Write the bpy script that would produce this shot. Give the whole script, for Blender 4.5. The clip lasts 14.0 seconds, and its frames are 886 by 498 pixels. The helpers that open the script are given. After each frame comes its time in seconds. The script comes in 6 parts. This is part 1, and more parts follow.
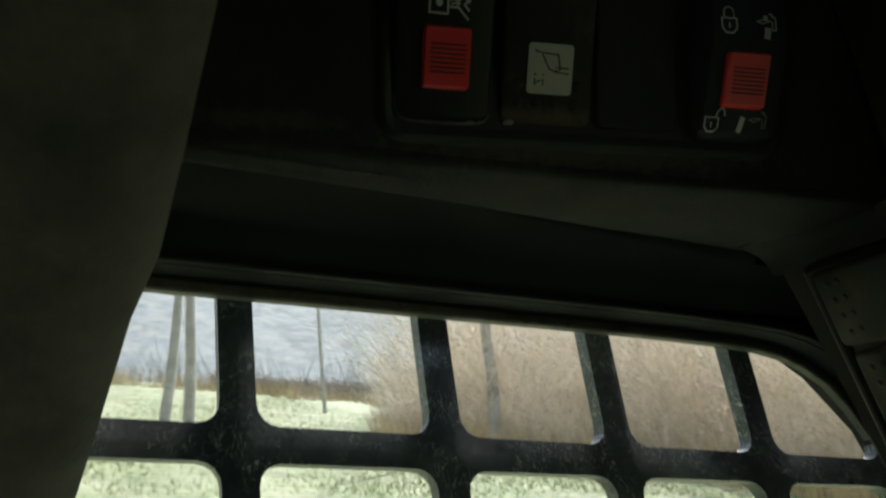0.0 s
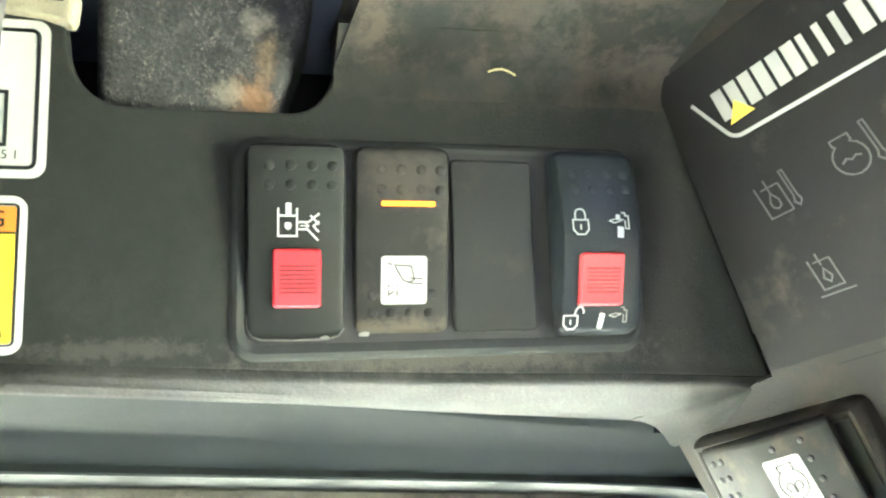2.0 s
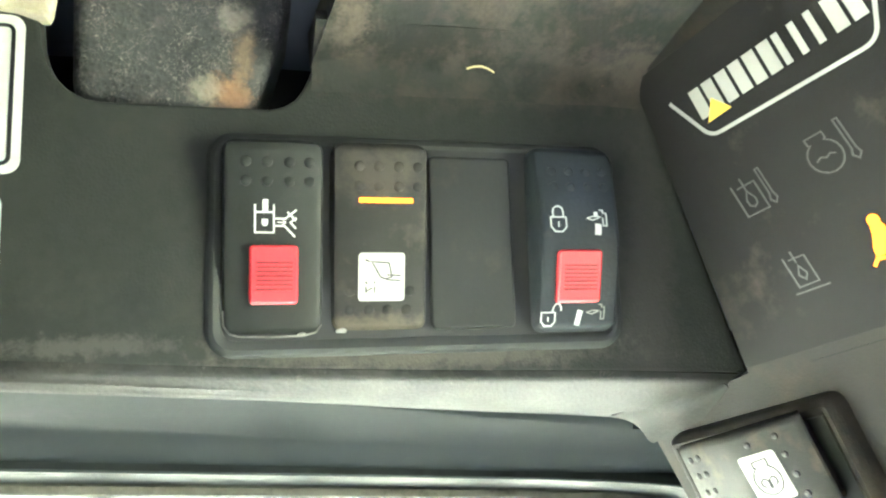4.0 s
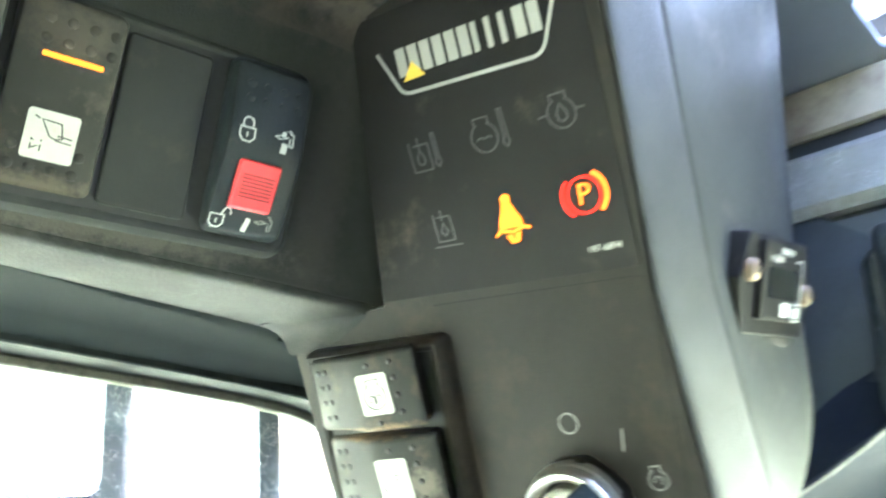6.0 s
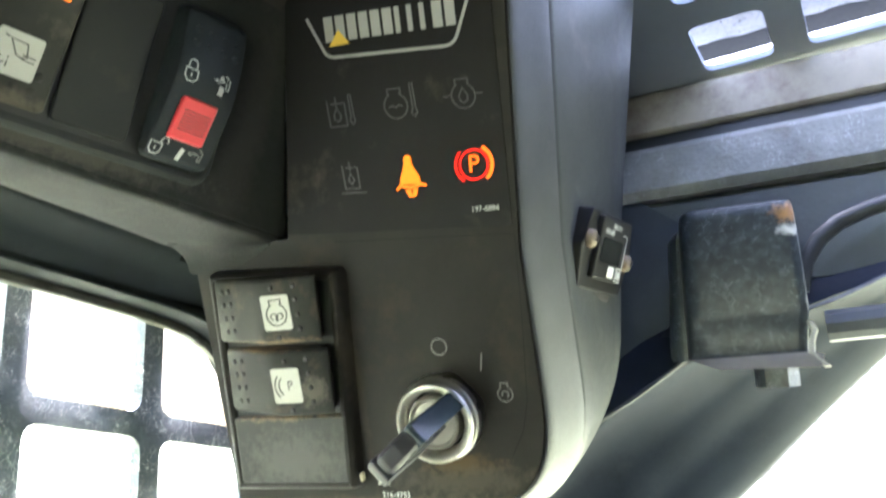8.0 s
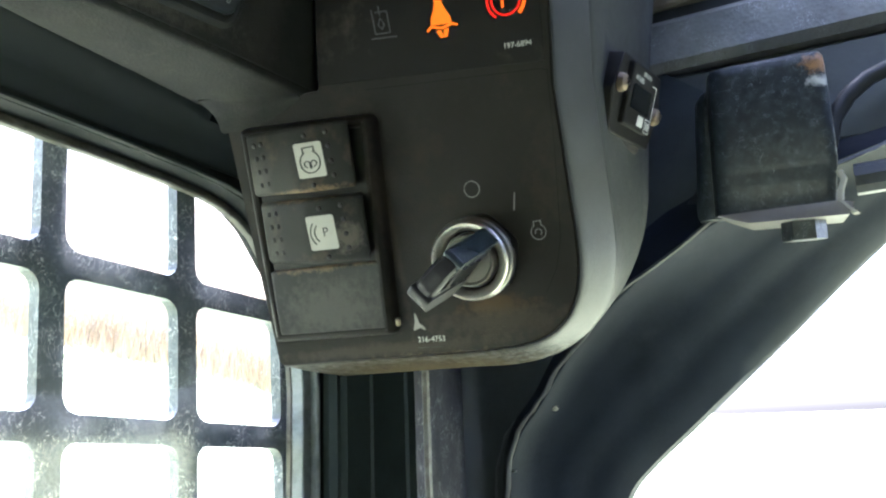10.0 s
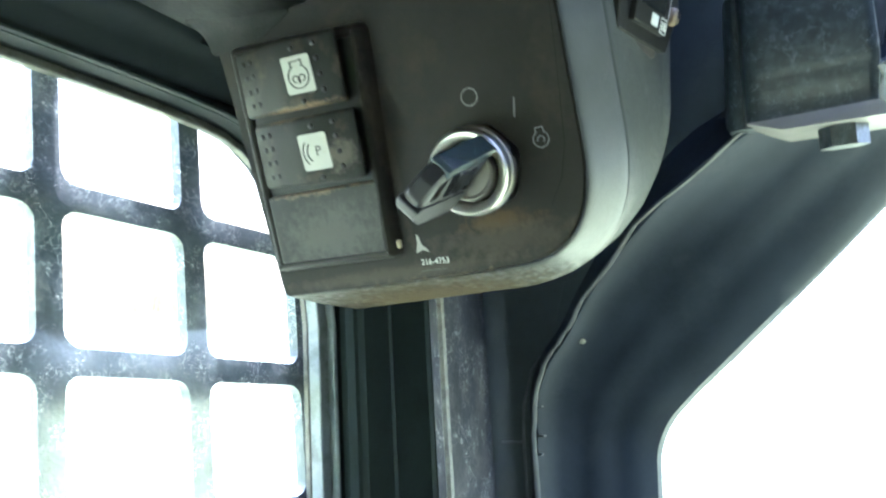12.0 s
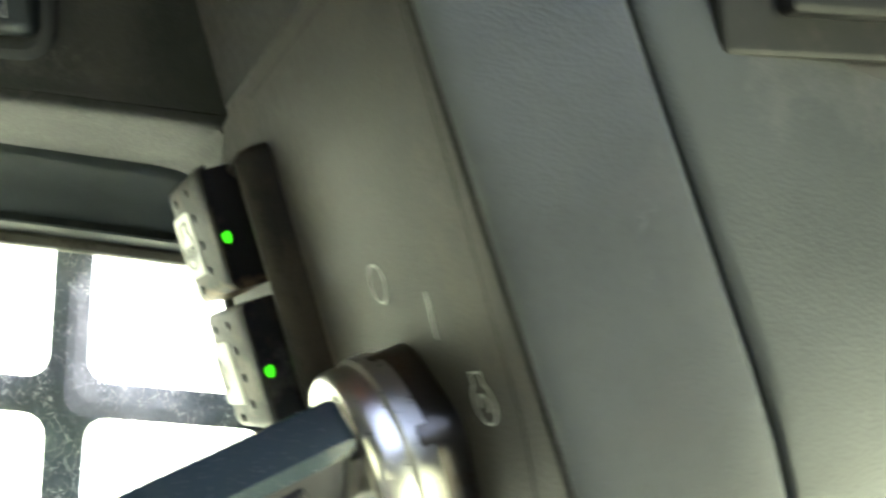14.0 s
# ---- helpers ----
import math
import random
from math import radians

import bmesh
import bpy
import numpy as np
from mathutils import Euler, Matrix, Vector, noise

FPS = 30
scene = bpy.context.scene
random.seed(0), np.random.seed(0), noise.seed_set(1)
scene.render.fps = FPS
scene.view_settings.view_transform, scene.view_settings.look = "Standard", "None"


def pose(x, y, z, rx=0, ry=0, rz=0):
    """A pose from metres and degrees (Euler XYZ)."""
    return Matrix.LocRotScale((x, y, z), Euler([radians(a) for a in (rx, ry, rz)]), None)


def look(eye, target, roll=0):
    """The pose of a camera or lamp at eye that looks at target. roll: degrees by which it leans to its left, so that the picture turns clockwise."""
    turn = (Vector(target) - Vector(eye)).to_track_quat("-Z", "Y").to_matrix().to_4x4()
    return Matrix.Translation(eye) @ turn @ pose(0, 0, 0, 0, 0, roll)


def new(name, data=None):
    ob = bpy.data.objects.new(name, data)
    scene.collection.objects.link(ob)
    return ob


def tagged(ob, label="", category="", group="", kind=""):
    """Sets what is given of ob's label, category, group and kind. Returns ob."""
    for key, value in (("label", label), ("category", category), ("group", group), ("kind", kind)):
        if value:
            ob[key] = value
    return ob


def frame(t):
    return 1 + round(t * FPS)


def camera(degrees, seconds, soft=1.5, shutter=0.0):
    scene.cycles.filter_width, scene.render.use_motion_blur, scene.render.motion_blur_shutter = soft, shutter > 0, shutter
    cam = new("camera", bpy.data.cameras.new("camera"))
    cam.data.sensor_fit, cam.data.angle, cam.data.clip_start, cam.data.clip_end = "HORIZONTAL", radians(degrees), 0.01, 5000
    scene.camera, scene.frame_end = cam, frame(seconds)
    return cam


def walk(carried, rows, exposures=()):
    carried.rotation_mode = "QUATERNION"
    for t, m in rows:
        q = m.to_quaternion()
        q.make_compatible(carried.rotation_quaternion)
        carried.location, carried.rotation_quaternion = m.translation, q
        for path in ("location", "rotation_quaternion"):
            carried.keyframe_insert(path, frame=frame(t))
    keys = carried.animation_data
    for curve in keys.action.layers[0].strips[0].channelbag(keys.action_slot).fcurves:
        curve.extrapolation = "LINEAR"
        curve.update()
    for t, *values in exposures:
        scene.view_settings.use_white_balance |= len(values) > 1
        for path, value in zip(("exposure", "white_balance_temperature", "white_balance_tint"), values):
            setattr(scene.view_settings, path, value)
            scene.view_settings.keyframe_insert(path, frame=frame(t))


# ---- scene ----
from mathutils.geometry import tessellate_polygon

# ---------------------------------------------------------------- camera
cam = camera(59.94, 14.0, soft=2.2, shutter=0.5)
# seconds, x, y, z, yaw, pitch, roll
ROWS = [
    (0.0, -0.2145, -0.0752, 1.8063, -23.94, 22.87, -5.12),
    (0.5, -0.1955, -0.0759, 1.8236, -20.27, 24.19, -4.60),
    (1.0, -0.1929, -0.0908, 1.8327, -21.20, 27.32, -5.61),
    (1.5, -0.1856, -0.0995, 1.8314, -22.41, 27.90, -6.46),
    (2.0, -0.1834, -0.1056, 1.8317, -23.80, 28.35, -7.20),
    (4.5, -0.1803, -0.1076, 1.8314, -25.13, 27.66, -7.60),
    (5.0, -0.1752, -0.1111, 1.8323, -29.34, 25.57, -8.35),
    (5.5, -0.1578, -0.1041, 1.8244, -37.67, 22.93, -5.65),
    (6.0, -0.1796, -0.1217, 1.8202, -47.42, 21.11, -3.19),
    (6.5, -0.2112, -0.1342, 1.8171, -56.66, 20.84, -2.81),
    (7.0, -0.2165, -0.1330, 1.8109, -59.82, 18.90, -2.11),
    (7.5, -0.2200, -0.1322, 1.8093, -60.40, 18.98, -1.45),
    (8.0, -0.2240, -0.1300, 1.8054, -60.35, 16.99, -1.43),
    (8.5, -0.2236, -0.1208, 1.7862, -60.58, 14.51, -1.78),
    (11.0, -0.2221, -0.1181, 1.7684, -58.71, 12.07, -2.70),
    (11.5, -0.2155, -0.1170, 1.7635, -57.86, 11.30, -3.04),
    (12.0, -0.1986, -0.1242, 1.7606, -55.24, 9.93, -3.18),
    (12.5, -0.1481, -0.1316, 1.7595, -47.95, 9.01, -3.58),
    (13.0, -0.0918, -0.1246, 1.7757, -32.25, 10.23, -2.42),
    (13.2, -0.0662, -0.1168, 1.7894, -27.22, 11.52, -1.40),
    (13.5, -0.0518, -0.1099, 1.8208, -21.20, 13.17, -0.17),
    (14.0, -0.0257, -0.1052, 1.8310, -17.48, 12.53, 0.99),
]
EXPOSURES = [(0.0, 0.8, 5900, 1), (0.2, 1.15, 5850, 4), (0.5, 2.6, 5600, 8), (0.9, 3.95, 5350, 13), (1.2, 5.0, 5300, 18), (1.5, 6.15, 5250, 22), (1.9, 6.7, 5250, 25), (4.5, 6.7, 5250, 22), (5.0, 6.45, 5200, 22), (5.5, 6.0, 5150, 19), (6.0, 6.15, 5100, 15), (6.5, 5.45, 5100, 14), (7.5, 5.03, 5300, 19), (8.0, 5.0, 5350, 21), (8.5, 4.2, 5450, 28), (11.0, 4.1, 4900, 13), (11.6, 4.25, 4850, 12), (12.1, 4.85, 4800, 11), (12.5, 5.08, 4800, 9), (13.0, 4.55, 5050, 13), (13.25, 4.15, 5100, 14), (13.5, 3.8, 5350, 16), (13.75, 4.3, 5350, 16), (14.0, 5.05, 5600, 15)]
walk(cam, [(t, pose(x, y, z, 90 + pitch, 0, yaw) @ pose(0, 0, 0, 0, 0, roll)) for t, x, y, z, yaw, pitch, roll in ROWS], EXPOSURES)

# ---------------------------------------------------------------- world and sun
SUN_DIR = Vector((0.38, 0.42, 0.82)).normalized()
world = bpy.data.worlds.new("world")
scene.world = world
world.use_nodes = True
wn, wl = world.node_tree.nodes, world.node_tree.links
sky = wn.new("ShaderNodeTexSky")
sky.sky_type = "NISHITA"
sky.sun_disc = False
sky.sun_elevation = math.asin(SUN_DIR.z)
sky.sun_rotation = math.atan2(SUN_DIR.x, SUN_DIR.y)
sky.air_density, sky.dust_density, sky.ozone_density = 0.8, 6.0, 0.4
haze = wn.new("ShaderNodeHueSaturation")
haze.inputs["Saturation"].default_value = 0.6
wl.new(sky.outputs[0], haze.inputs["Color"])
wl.new(haze.outputs[0], wn["Background"].inputs[0])
wn["Background"].inputs[1].default_value = 0.15
sun = new("sun", bpy.data.lights.new("sun", "SUN"))
sun.data.energy, sun.data.angle, sun.data.color = 4.0, radians(0.6), (1.0, 0.95, 0.87)
sun.matrix_world = look(SUN_DIR * 30, (0, 0, 0))


# ---------------------------------------------------------------- materials
def mat(name, base, rough=0.5, metal=0.0, dirt=None, dirt_amount=0.0, dirt_scale=30.0, grain=0.0, grain_scale=900.0, vary=0.25, scratch=None, scratch_amount=0.0, spec=0.5, emit=None, emit_power=0.0):
    """A worn surface: base colour with broad and fine variation, dirt in patches, scratches and fine relief. Scales are per metre."""
    m = bpy.data.materials.new(name)
    m.use_nodes = True
    n, l = m.node_tree.nodes, m.node_tree.links
    b = n["Principled BSDF"]
    geo = n.new("ShaderNodeNewGeometry")

    def noise_at(scale, detail=5.0, rough_=0.6):
        t = n.new("ShaderNodeTexNoise")
        t.inputs["Scale"].default_value, t.inputs["Detail"].default_value, t.inputs["Roughness"].default_value = scale, detail, rough_
        l.new(geo.outputs["Position"], t.inputs["Vector"])
        return t.outputs[0]

    def ramp(src, lo, hi):
        r = n.new("ShaderNodeMapRange")
        r.inputs["From Min"].default_value, r.inputs["From Max"].default_value = lo, hi
        l.new(src, r.inputs["Value"])
        return r.outputs["Result"]

    def mix(fac, a, c):
        x = n.new("ShaderNodeMix")
        x.data_type = "RGBA"
        for s, v in ((x.inputs["Factor"], fac), (x.inputs["A"], a), (x.inputs["B"], c)):
            if isinstance(v, bpy.types.NodeSocket):
                l.new(v, s)
            else:
                s.default_value = v if isinstance(v, float) else (*v, 1)
        return x.outputs["Result"]

    lo, hi = [tuple(min(1, c * k) for c in base) for k in (1 - vary, 1 + vary)]
    col = mix(ramp(noise_at(dirt_scale * 0.6), 0.3, 0.7), lo, hi)
    fine = noise_at(dirt_scale * 14)
    col = mix(ramp(fine, 0.35, 0.8), col, mix(0.5, col, hi))
    if dirt:
        spots = ramp(noise_at(dirt_scale, 9.0, 0.68), 0.62 - 0.3 * dirt_amount, 0.86 - 0.3 * dirt_amount)
        col = mix(spots, col, dirt)
    if scratch:
        vein = n.new("ShaderNodeTexNoise")
        vein.inputs["Scale"].default_value, vein.inputs["Detail"].default_value, vein.inputs["Distortion"].default_value = dirt_scale * 8.0, 6.0, 0.6
        squash = n.new("ShaderNodeVectorMath")
        squash.operation = "MULTIPLY"
        squash.inputs[1].default_value = (1.0, 1.0, 0.6)
        l.new(geo.outputs["Position"], squash.inputs[0])
        l.new(squash.outputs[0], vein.inputs["Vector"])
        off = n.new("ShaderNodeMath")
        off.operation = "SUBTRACT"
        off.inputs[1].default_value = 0.5
        l.new(vein.outputs[0], off.inputs[0])
        mag = n.new("ShaderNodeMath")
        mag.operation = "ABSOLUTE"
        l.new(off.outputs[0], mag.inputs[0])
        line = ramp(mag.outputs[0], 0.012, 0.002)
        speck = ramp(noise_at(dirt_scale * 6, 6.0, 0.75), 0.585, 0.66)
        both = n.new("ShaderNodeMath")
        both.operation = "MAXIMUM"
        l.new(line, both.inputs[0])
        l.new(speck, both.inputs[1])
        thin = both.outputs[0]
        patch = ramp(noise_at(dirt_scale * 1.3, 3.0), 0.62 - 0.25 * scratch_amount, 0.75 - 0.25 * scratch_amount)
        k = n.new("ShaderNodeMath")
        k.operation = "MULTIPLY"
        l.new(thin, k.inputs[0])
        l.new(patch, k.inputs[1])
        col = mix(k.outputs[0], col, scratch)
    l.new(col, b.inputs["Base Color"])
    rr = n.new("ShaderNodeMapRange")
    rr.inputs["To Min"].default_value, rr.inputs["To Max"].default_value = max(0.03, rough - 0.12), min(1, rough + 0.15)
    l.new(fine, rr.inputs["Value"])
    l.new(rr.outputs["Result"], b.inputs["Roughness"])
    b.inputs["Metallic"].default_value = metal
    b.inputs["Specular IOR Level"].default_value = spec
    if grain:
        v = n.new("ShaderNodeTexVoronoi")
        v.inputs["Scale"].default_value = grain_scale
        l.new(geo.outputs["Position"], v.inputs["Vector"])
        bump = n.new("ShaderNodeBump")
        bump.inputs["Strength"].default_value = grain
        bump.inputs["Distance"].default_value = 0.0006
        l.new(v.outputs["Distance"], bump.inputs["Height"])
        b2 = n.new("ShaderNodeBump")
        b2.inputs["Strength"].default_value = min(1.0, grain * 0.8)
        b2.inputs["Distance"].default_value = 0.0003
        l.new(fine, b2.inputs["Height"])
        l.new(bump.outputs[0], b2.inputs["Normal"])
        l.new(b2.outputs[0], b.inputs["Normal"])
    if emit:
        b.inputs["Emission Color"].default_value = (*emit, 1)
        b.inputs["Emission Strength"].default_value = emit_power
    return m


def stain_or_light(m, fr, spot, reach, colour, amount=1.0, rag=1.0, scale=260.0, matte=False):
    """A ragged patch of rust, dust, wear or painted light on a material: spot and reach in millimetres of a frame's u
    and v. matte: it takes the gloss away.
    """
    n, l = m.node_tree.nodes, m.node_tree.links
    b = n["Principled BSDF"]
    old = b.inputs["Base Color"].links[0].from_socket
    geo = n.new("ShaderNodeNewGeometry")
    sub = n.new("ShaderNodeVectorMath")
    sub.operation = "SUBTRACT"
    sub.inputs[1].default_value = fr @ Vector((spot[0] * 0.001, spot[1] * 0.001, 0))
    l.new(geo.outputs["Position"], sub.inputs[0])
    comb = n.new("ShaderNodeCombineXYZ")
    for k in (0, 1):
        d = n.new("ShaderNodeVectorMath")
        d.operation = "DOT_PRODUCT"
        d.inputs[1].default_value = fr.to_3x3().col[k] * (1000.0 / reach[k])
        l.new(sub.outputs[0], d.inputs[0])
        l.new(d.outputs["Value"], comb.inputs[k])
    ln = n.new("ShaderNodeVectorMath")
    ln.operation = "LENGTH"
    l.new(comb.outputs[0], ln.inputs[0])
    t = n.new("ShaderNodeTexNoise")
    t.inputs["Scale"].default_value, t.inputs["Detail"].default_value, t.inputs["Roughness"].default_value = scale, 8.0, 0.7
    l.new(geo.outputs["Position"], t.inputs["Vector"])
    add = n.new("ShaderNodeMath")
    add.operation = "MULTIPLY_ADD"
    add.inputs[1].default_value = 2.6 * rag
    l.new(t.outputs[0], add.inputs[0])
    l.new(ln.outputs["Value"], add.inputs[2])
    r = n.new("ShaderNodeMapRange")
    r.inputs["From Min"].default_value, r.inputs["From Max"].default_value = 1.0 + 1.3 * rag, 0.35 + 1.3 * rag
    r.inputs["To Max"].default_value = amount
    l.new(add.outputs[0], r.inputs["Value"])
    x = n.new("ShaderNodeMix")
    x.data_type = "RGBA"
    x.inputs["B"].default_value = (*colour, 1)
    l.new(r.outputs["Result"], x.inputs["Factor"])
    l.new(old, x.inputs["A"])
    l.new(x.outputs["Result"], b.inputs["Base Color"])
    if matte:
        for name, dull in (("Specular IOR Level", 0.0), ("Roughness", 0.95)):
            q = n.new("ShaderNodeMix")
            q.inputs[0].default_value, q.inputs[2].default_value, q.inputs[3].default_value = 0.0, b.inputs[name].default_value, dull
            if b.inputs[name].links:
                l.new(b.inputs[name].links[0].from_socket, q.inputs[2])
            l.new(r.outputs["Result"], q.inputs[0])
            l.new(q.outputs[0], b.inputs[name])


M_CONSOLE = mat("dusty dark moulded plastic", (0.0285, 0.0305, 0.0268), 0.6, dirt=(0.042, 0.041, 0.034), dirt_amount=0.34, dirt_scale=24, grain=0.12, grain_scale=1400, vary=0.25, spec=0.05)
M_LIP = mat("dusty worn plastic edge", (0.0125, 0.0128, 0.0113), 0.65, dirt=(0.030, 0.029, 0.025), dirt_amount=0.6, dirt_scale=60, scratch=(0.06, 0.057, 0.05), scratch_amount=0.35, grain=0.12, vary=0.25, spec=0.15)
M_KEYBOX = mat("grained dark plastic", (0.0212, 0.0195, 0.0172), 0.42, dirt=(0.045, 0.036, 0.025), dirt_amount=0.25, dirt_scale=30, grain=0.10, grain_scale=1500, vary=0.2, spec=0.08)
M_SIDE = mat("grained grey plastic cover", (0.041, 0.0435, 0.041), 0.42, dirt=(0.10, 0.095, 0.085), dirt_amount=0.2, dirt_scale=40, grain=0.12, grain_scale=2000, vary=0.25, scratch=(0.14, 0.14, 0.14), scratch_amount=-0.1, spec=0.14)
M_RIM = mat("hand-worn grained plastic rim", (0.043, 0.0455, 0.045), 0.42, dirt=(0.055, 0.053, 0.052), dirt_amount=0.3, dirt_scale=60, grain=0.16, grain_scale=2100, vary=0.3, scratch=(0.13, 0.13, 0.13), scratch_amount=-0.1, spec=0.27)
M_DECAL = mat("black printed film", (0.0135, 0.0127, 0.0122), 0.5, dirt=(0.06, 0.05, 0.04), dirt_amount=0.1, dirt_scale=45, vary=0.15, spec=0.07)
M_ROCKER = mat("worn black rocker plastic", (0.027, 0.0265, 0.0232), 0.5, dirt=(0.085, 0.072, 0.053), dirt_amount=0.2, dirt_scale=70, grain=0.06, grain_scale=2500, vary=0.2, spec=0.12)
M_ROCKER_DARK = mat("green-black rocker plastic", (0.021, 0.0225, 0.0195), 0.45, dirt=(0.05, 0.047, 0.038), dirt_amount=0.15, dirt_scale=70, grain=0.06, grain_scale=2500, vary=0.2, spec=0.15)
M_FRAME = mat("dust-grey moulded frame", (0.036, 0.038, 0.034), 0.55, dirt=(0.055, 0.053, 0.045), dirt_amount=0.3, dirt_scale=90, grain=0.08, grain_scale=1500, vary=0.2, spec=0.12)
M_ROCKER_BAY = mat("dusty black rocker plastic", (0.020, 0.0198, 0.0178), 0.5, dirt=(0.08, 0.062, 0.04), dirt_amount=0.25, dirt_scale=70, grain=0.06, grain_scale=2500, vary=0.2, spec=0.09)
M_ROCKER_BLUE = mat("blue-black rocker plastic", (0.0205, 0.0245, 0.0265), 0.42, dirt=(0.07, 0.06, 0.05), dirt_amount=0.1, dirt_scale=70, grain=0.1, vary=0.15, spec=0.2)
M_BLANK = mat("black blanking plastic", (0.0245, 0.0255, 0.0225), 0.55, dirt=(0.055, 0.048, 0.036), dirt_amount=0.2, dirt_scale=60, grain=0.05, vary=0.2, spec=0.22)
M_DOT = mat("dark moulded dimple", (0.017, 0.017, 0.016), 0.45, vary=0.15, spec=0.3)
M_RED = mat("red plastic", (0.62, 0.025, 0.03), 0.4, vary=0.1, dirt=(0.35, 0.05, 0.04), dirt_amount=0.1, dirt_scale=120)
M_RED_DARK = mat("dark red groove", (0.085, 0.008, 0.008), 0.5, vary=0.1)
M_WHITE = mat("off-white label film", (0.40, 0.395, 0.35), 0.5, vary=0.08, dirt=(0.35, 0.32, 0.25), dirt_amount=0.2, dirt_scale=120)
M_STICKER = mat("white sticker", (0.56, 0.555, 0.52), 0.45, vary=0.06, dirt=(0.4, 0.36, 0.28), dirt_amount=0.15, dirt_scale=60)
M_YELLOW = mat("yellow print", (0.78, 0.52, 0.02), 0.45, vary=0.06)
M_ORANGE = mat("orange print", (0.72, 0.24, 0.02), 0.45, vary=0.06)
M_INK = mat("black ink", (0.012, 0.012, 0.012), 0.5, vary=0.1)
M_PRINT = mat("white print", (0.55, 0.55, 0.52), 0.5, vary=0.1)
M_PRINT_WORN = mat("rubbed white print", (0.21, 0.21, 0.195), 0.5, vary=0.25, dirt=(0.09, 0.086, 0.075), dirt_amount=0.5, dirt_scale=400)
M_PRINT_DIM = mat("unlit grey symbol", (0.038, 0.0365, 0.035), 0.45, vary=0.1)
M_LOGO = mat("silver grey print", (0.27, 0.265, 0.245), 0.45, vary=0.08)
M_LOGO_Y = mat("yellow triangle print", (0.62, 0.40, 0.03), 0.45, vary=0.08)
M_AMBER = mat("lit amber bar", (0.2, 0.03, 0.002), 0.5, spec=0.05, emit=(1.0, 0.19, 0.003), emit_power=0.075)
M_BELT = mat("lit orange lamp", (0.15, 0.02, 0.001), 0.5, spec=0.05, emit=(1.0, 0.17, 0.0), emit_power=0.10)
M_PARK = mat("lit red lamp", (0.15, 0.003, 0.002), 0.5, spec=0.05, emit=(1.0, 0.018, 0.002), emit_power=0.085)
M_PARKP = mat("lit orange letter", (0.15, 0.02, 0.001), 0.5, spec=0.05, emit=(1.0, 0.13, 0.001), emit_power=0.11)
M_GREEN = mat("lit green lamp", (0.02, 0.2, 0.002), 0.5, spec=0.05, emit=(0.10, 1.0, 0.0), emit_power=0.045)
M_CHROME = mat("worn chrome", (0.62, 0.60, 0.55), 0.30, 1.0, dirt=(0.26, 0.19, 0.12), dirt_amount=0.15, dirt_scale=90, vary=0.12)
M_CHROME_D = mat("dull nickel barrel", (0.17, 0.16, 0.14), 0.42, 0.55, vary=0.15, dirt_scale=120)
M_SCREW = mat("rusty screw", (0.20, 0.16, 0.12), 0.55, 0.8, dirt=(0.2, 0.09, 0.03), dirt_amount=0.4, dirt_scale=300, vary=0.2)
M_NUT = mat("grimy steel nut", (0.12, 0.112, 0.10), 0.32, 1.0, dirt=(0.07, 0.048, 0.028), dirt_amount=0.4, dirt_scale=140, grain=0.05, vary=0.3)
M_KEYHEAD = mat("black key plastic", (0.019, 0.018, 0.021), 0.42, vary=0.2, dirt=(0.055, 0.05, 0.055), dirt_amount=0.2, dirt_scale=150, spec=0.3)
# the sky's reflection on the key's top is put into this bluish base
M_KEYTOP = mat("black key plastic with sky sheen in its colour", (0.028, 0.040, 0.048), 0.22, vary=0.02, dirt=(0.05, 0.05, 0.055), dirt_amount=0.02, dirt_scale=150, spec=0.6)
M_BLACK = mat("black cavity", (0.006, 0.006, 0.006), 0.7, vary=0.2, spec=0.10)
M_RUBBER = mat("black rubber trim", (0.010, 0.012, 0.013), 0.42, dirt=(0.035, 0.037, 0.035), dirt_amount=0.15, dirt_scale=60, vary=0.2)
M_SEAL_DARK = mat("dark glazing rubber", (0.013, 0.0155, 0.015), 0.6, dirt=(0.026, 0.027, 0.024), dirt_amount=0.25, dirt_scale=90, vary=0.3, spec=0.1)
M_SEAL = mat("dusty beige glazing seal", (0.105, 0.102, 0.084), 0.5, dirt=(0.025, 0.022, 0.017), dirt_amount=0.4, dirt_scale=90, vary=0.3, spec=0.25)
M_STEEL = mat("blue-black painted steel", (0.058, 0.066, 0.064), 0.38, dirt=(0.045, 0.05, 0.05), dirt_amount=0.10, dirt_scale=40, vary=0.25, scratch=(0.22, 0.23, 0.24), scratch_amount=0.15, grain=0.12, grain_scale=400)
M_DOOR = mat("navy-black pressed steel", (0.0165, 0.0208, 0.0315), 0.5, dirt=(0.028, 0.033, 0.043), dirt_amount=0.25, dirt_scale=30, vary=0.35, spec=0.07, scratch=(0.10, 0.11, 0.125), scratch_amount=-0.45)
M_PILLAR = mat("dark green-black trim", (0.042, 0.056, 0.054), 0.5, dirt=(0.03, 0.034, 0.032), dirt_amount=0.15, dirt_scale=30, vary=0.25, spec=0.2)
M_HEADER = mat("blue-black header trim", (0.0095, 0.0118, 0.0115), 0.65, dirt=(0.018, 0.02, 0.021), dirt_amount=0.2, dirt_scale=35, vary=0.25, spec=0.05)
M_WELL = mat("dusty dark recess", (0.017, 0.017, 0.015), 0.6, dirt=(0.03, 0.027, 0.022), dirt_amount=0.3, dirt_scale=60, vary=0.25)
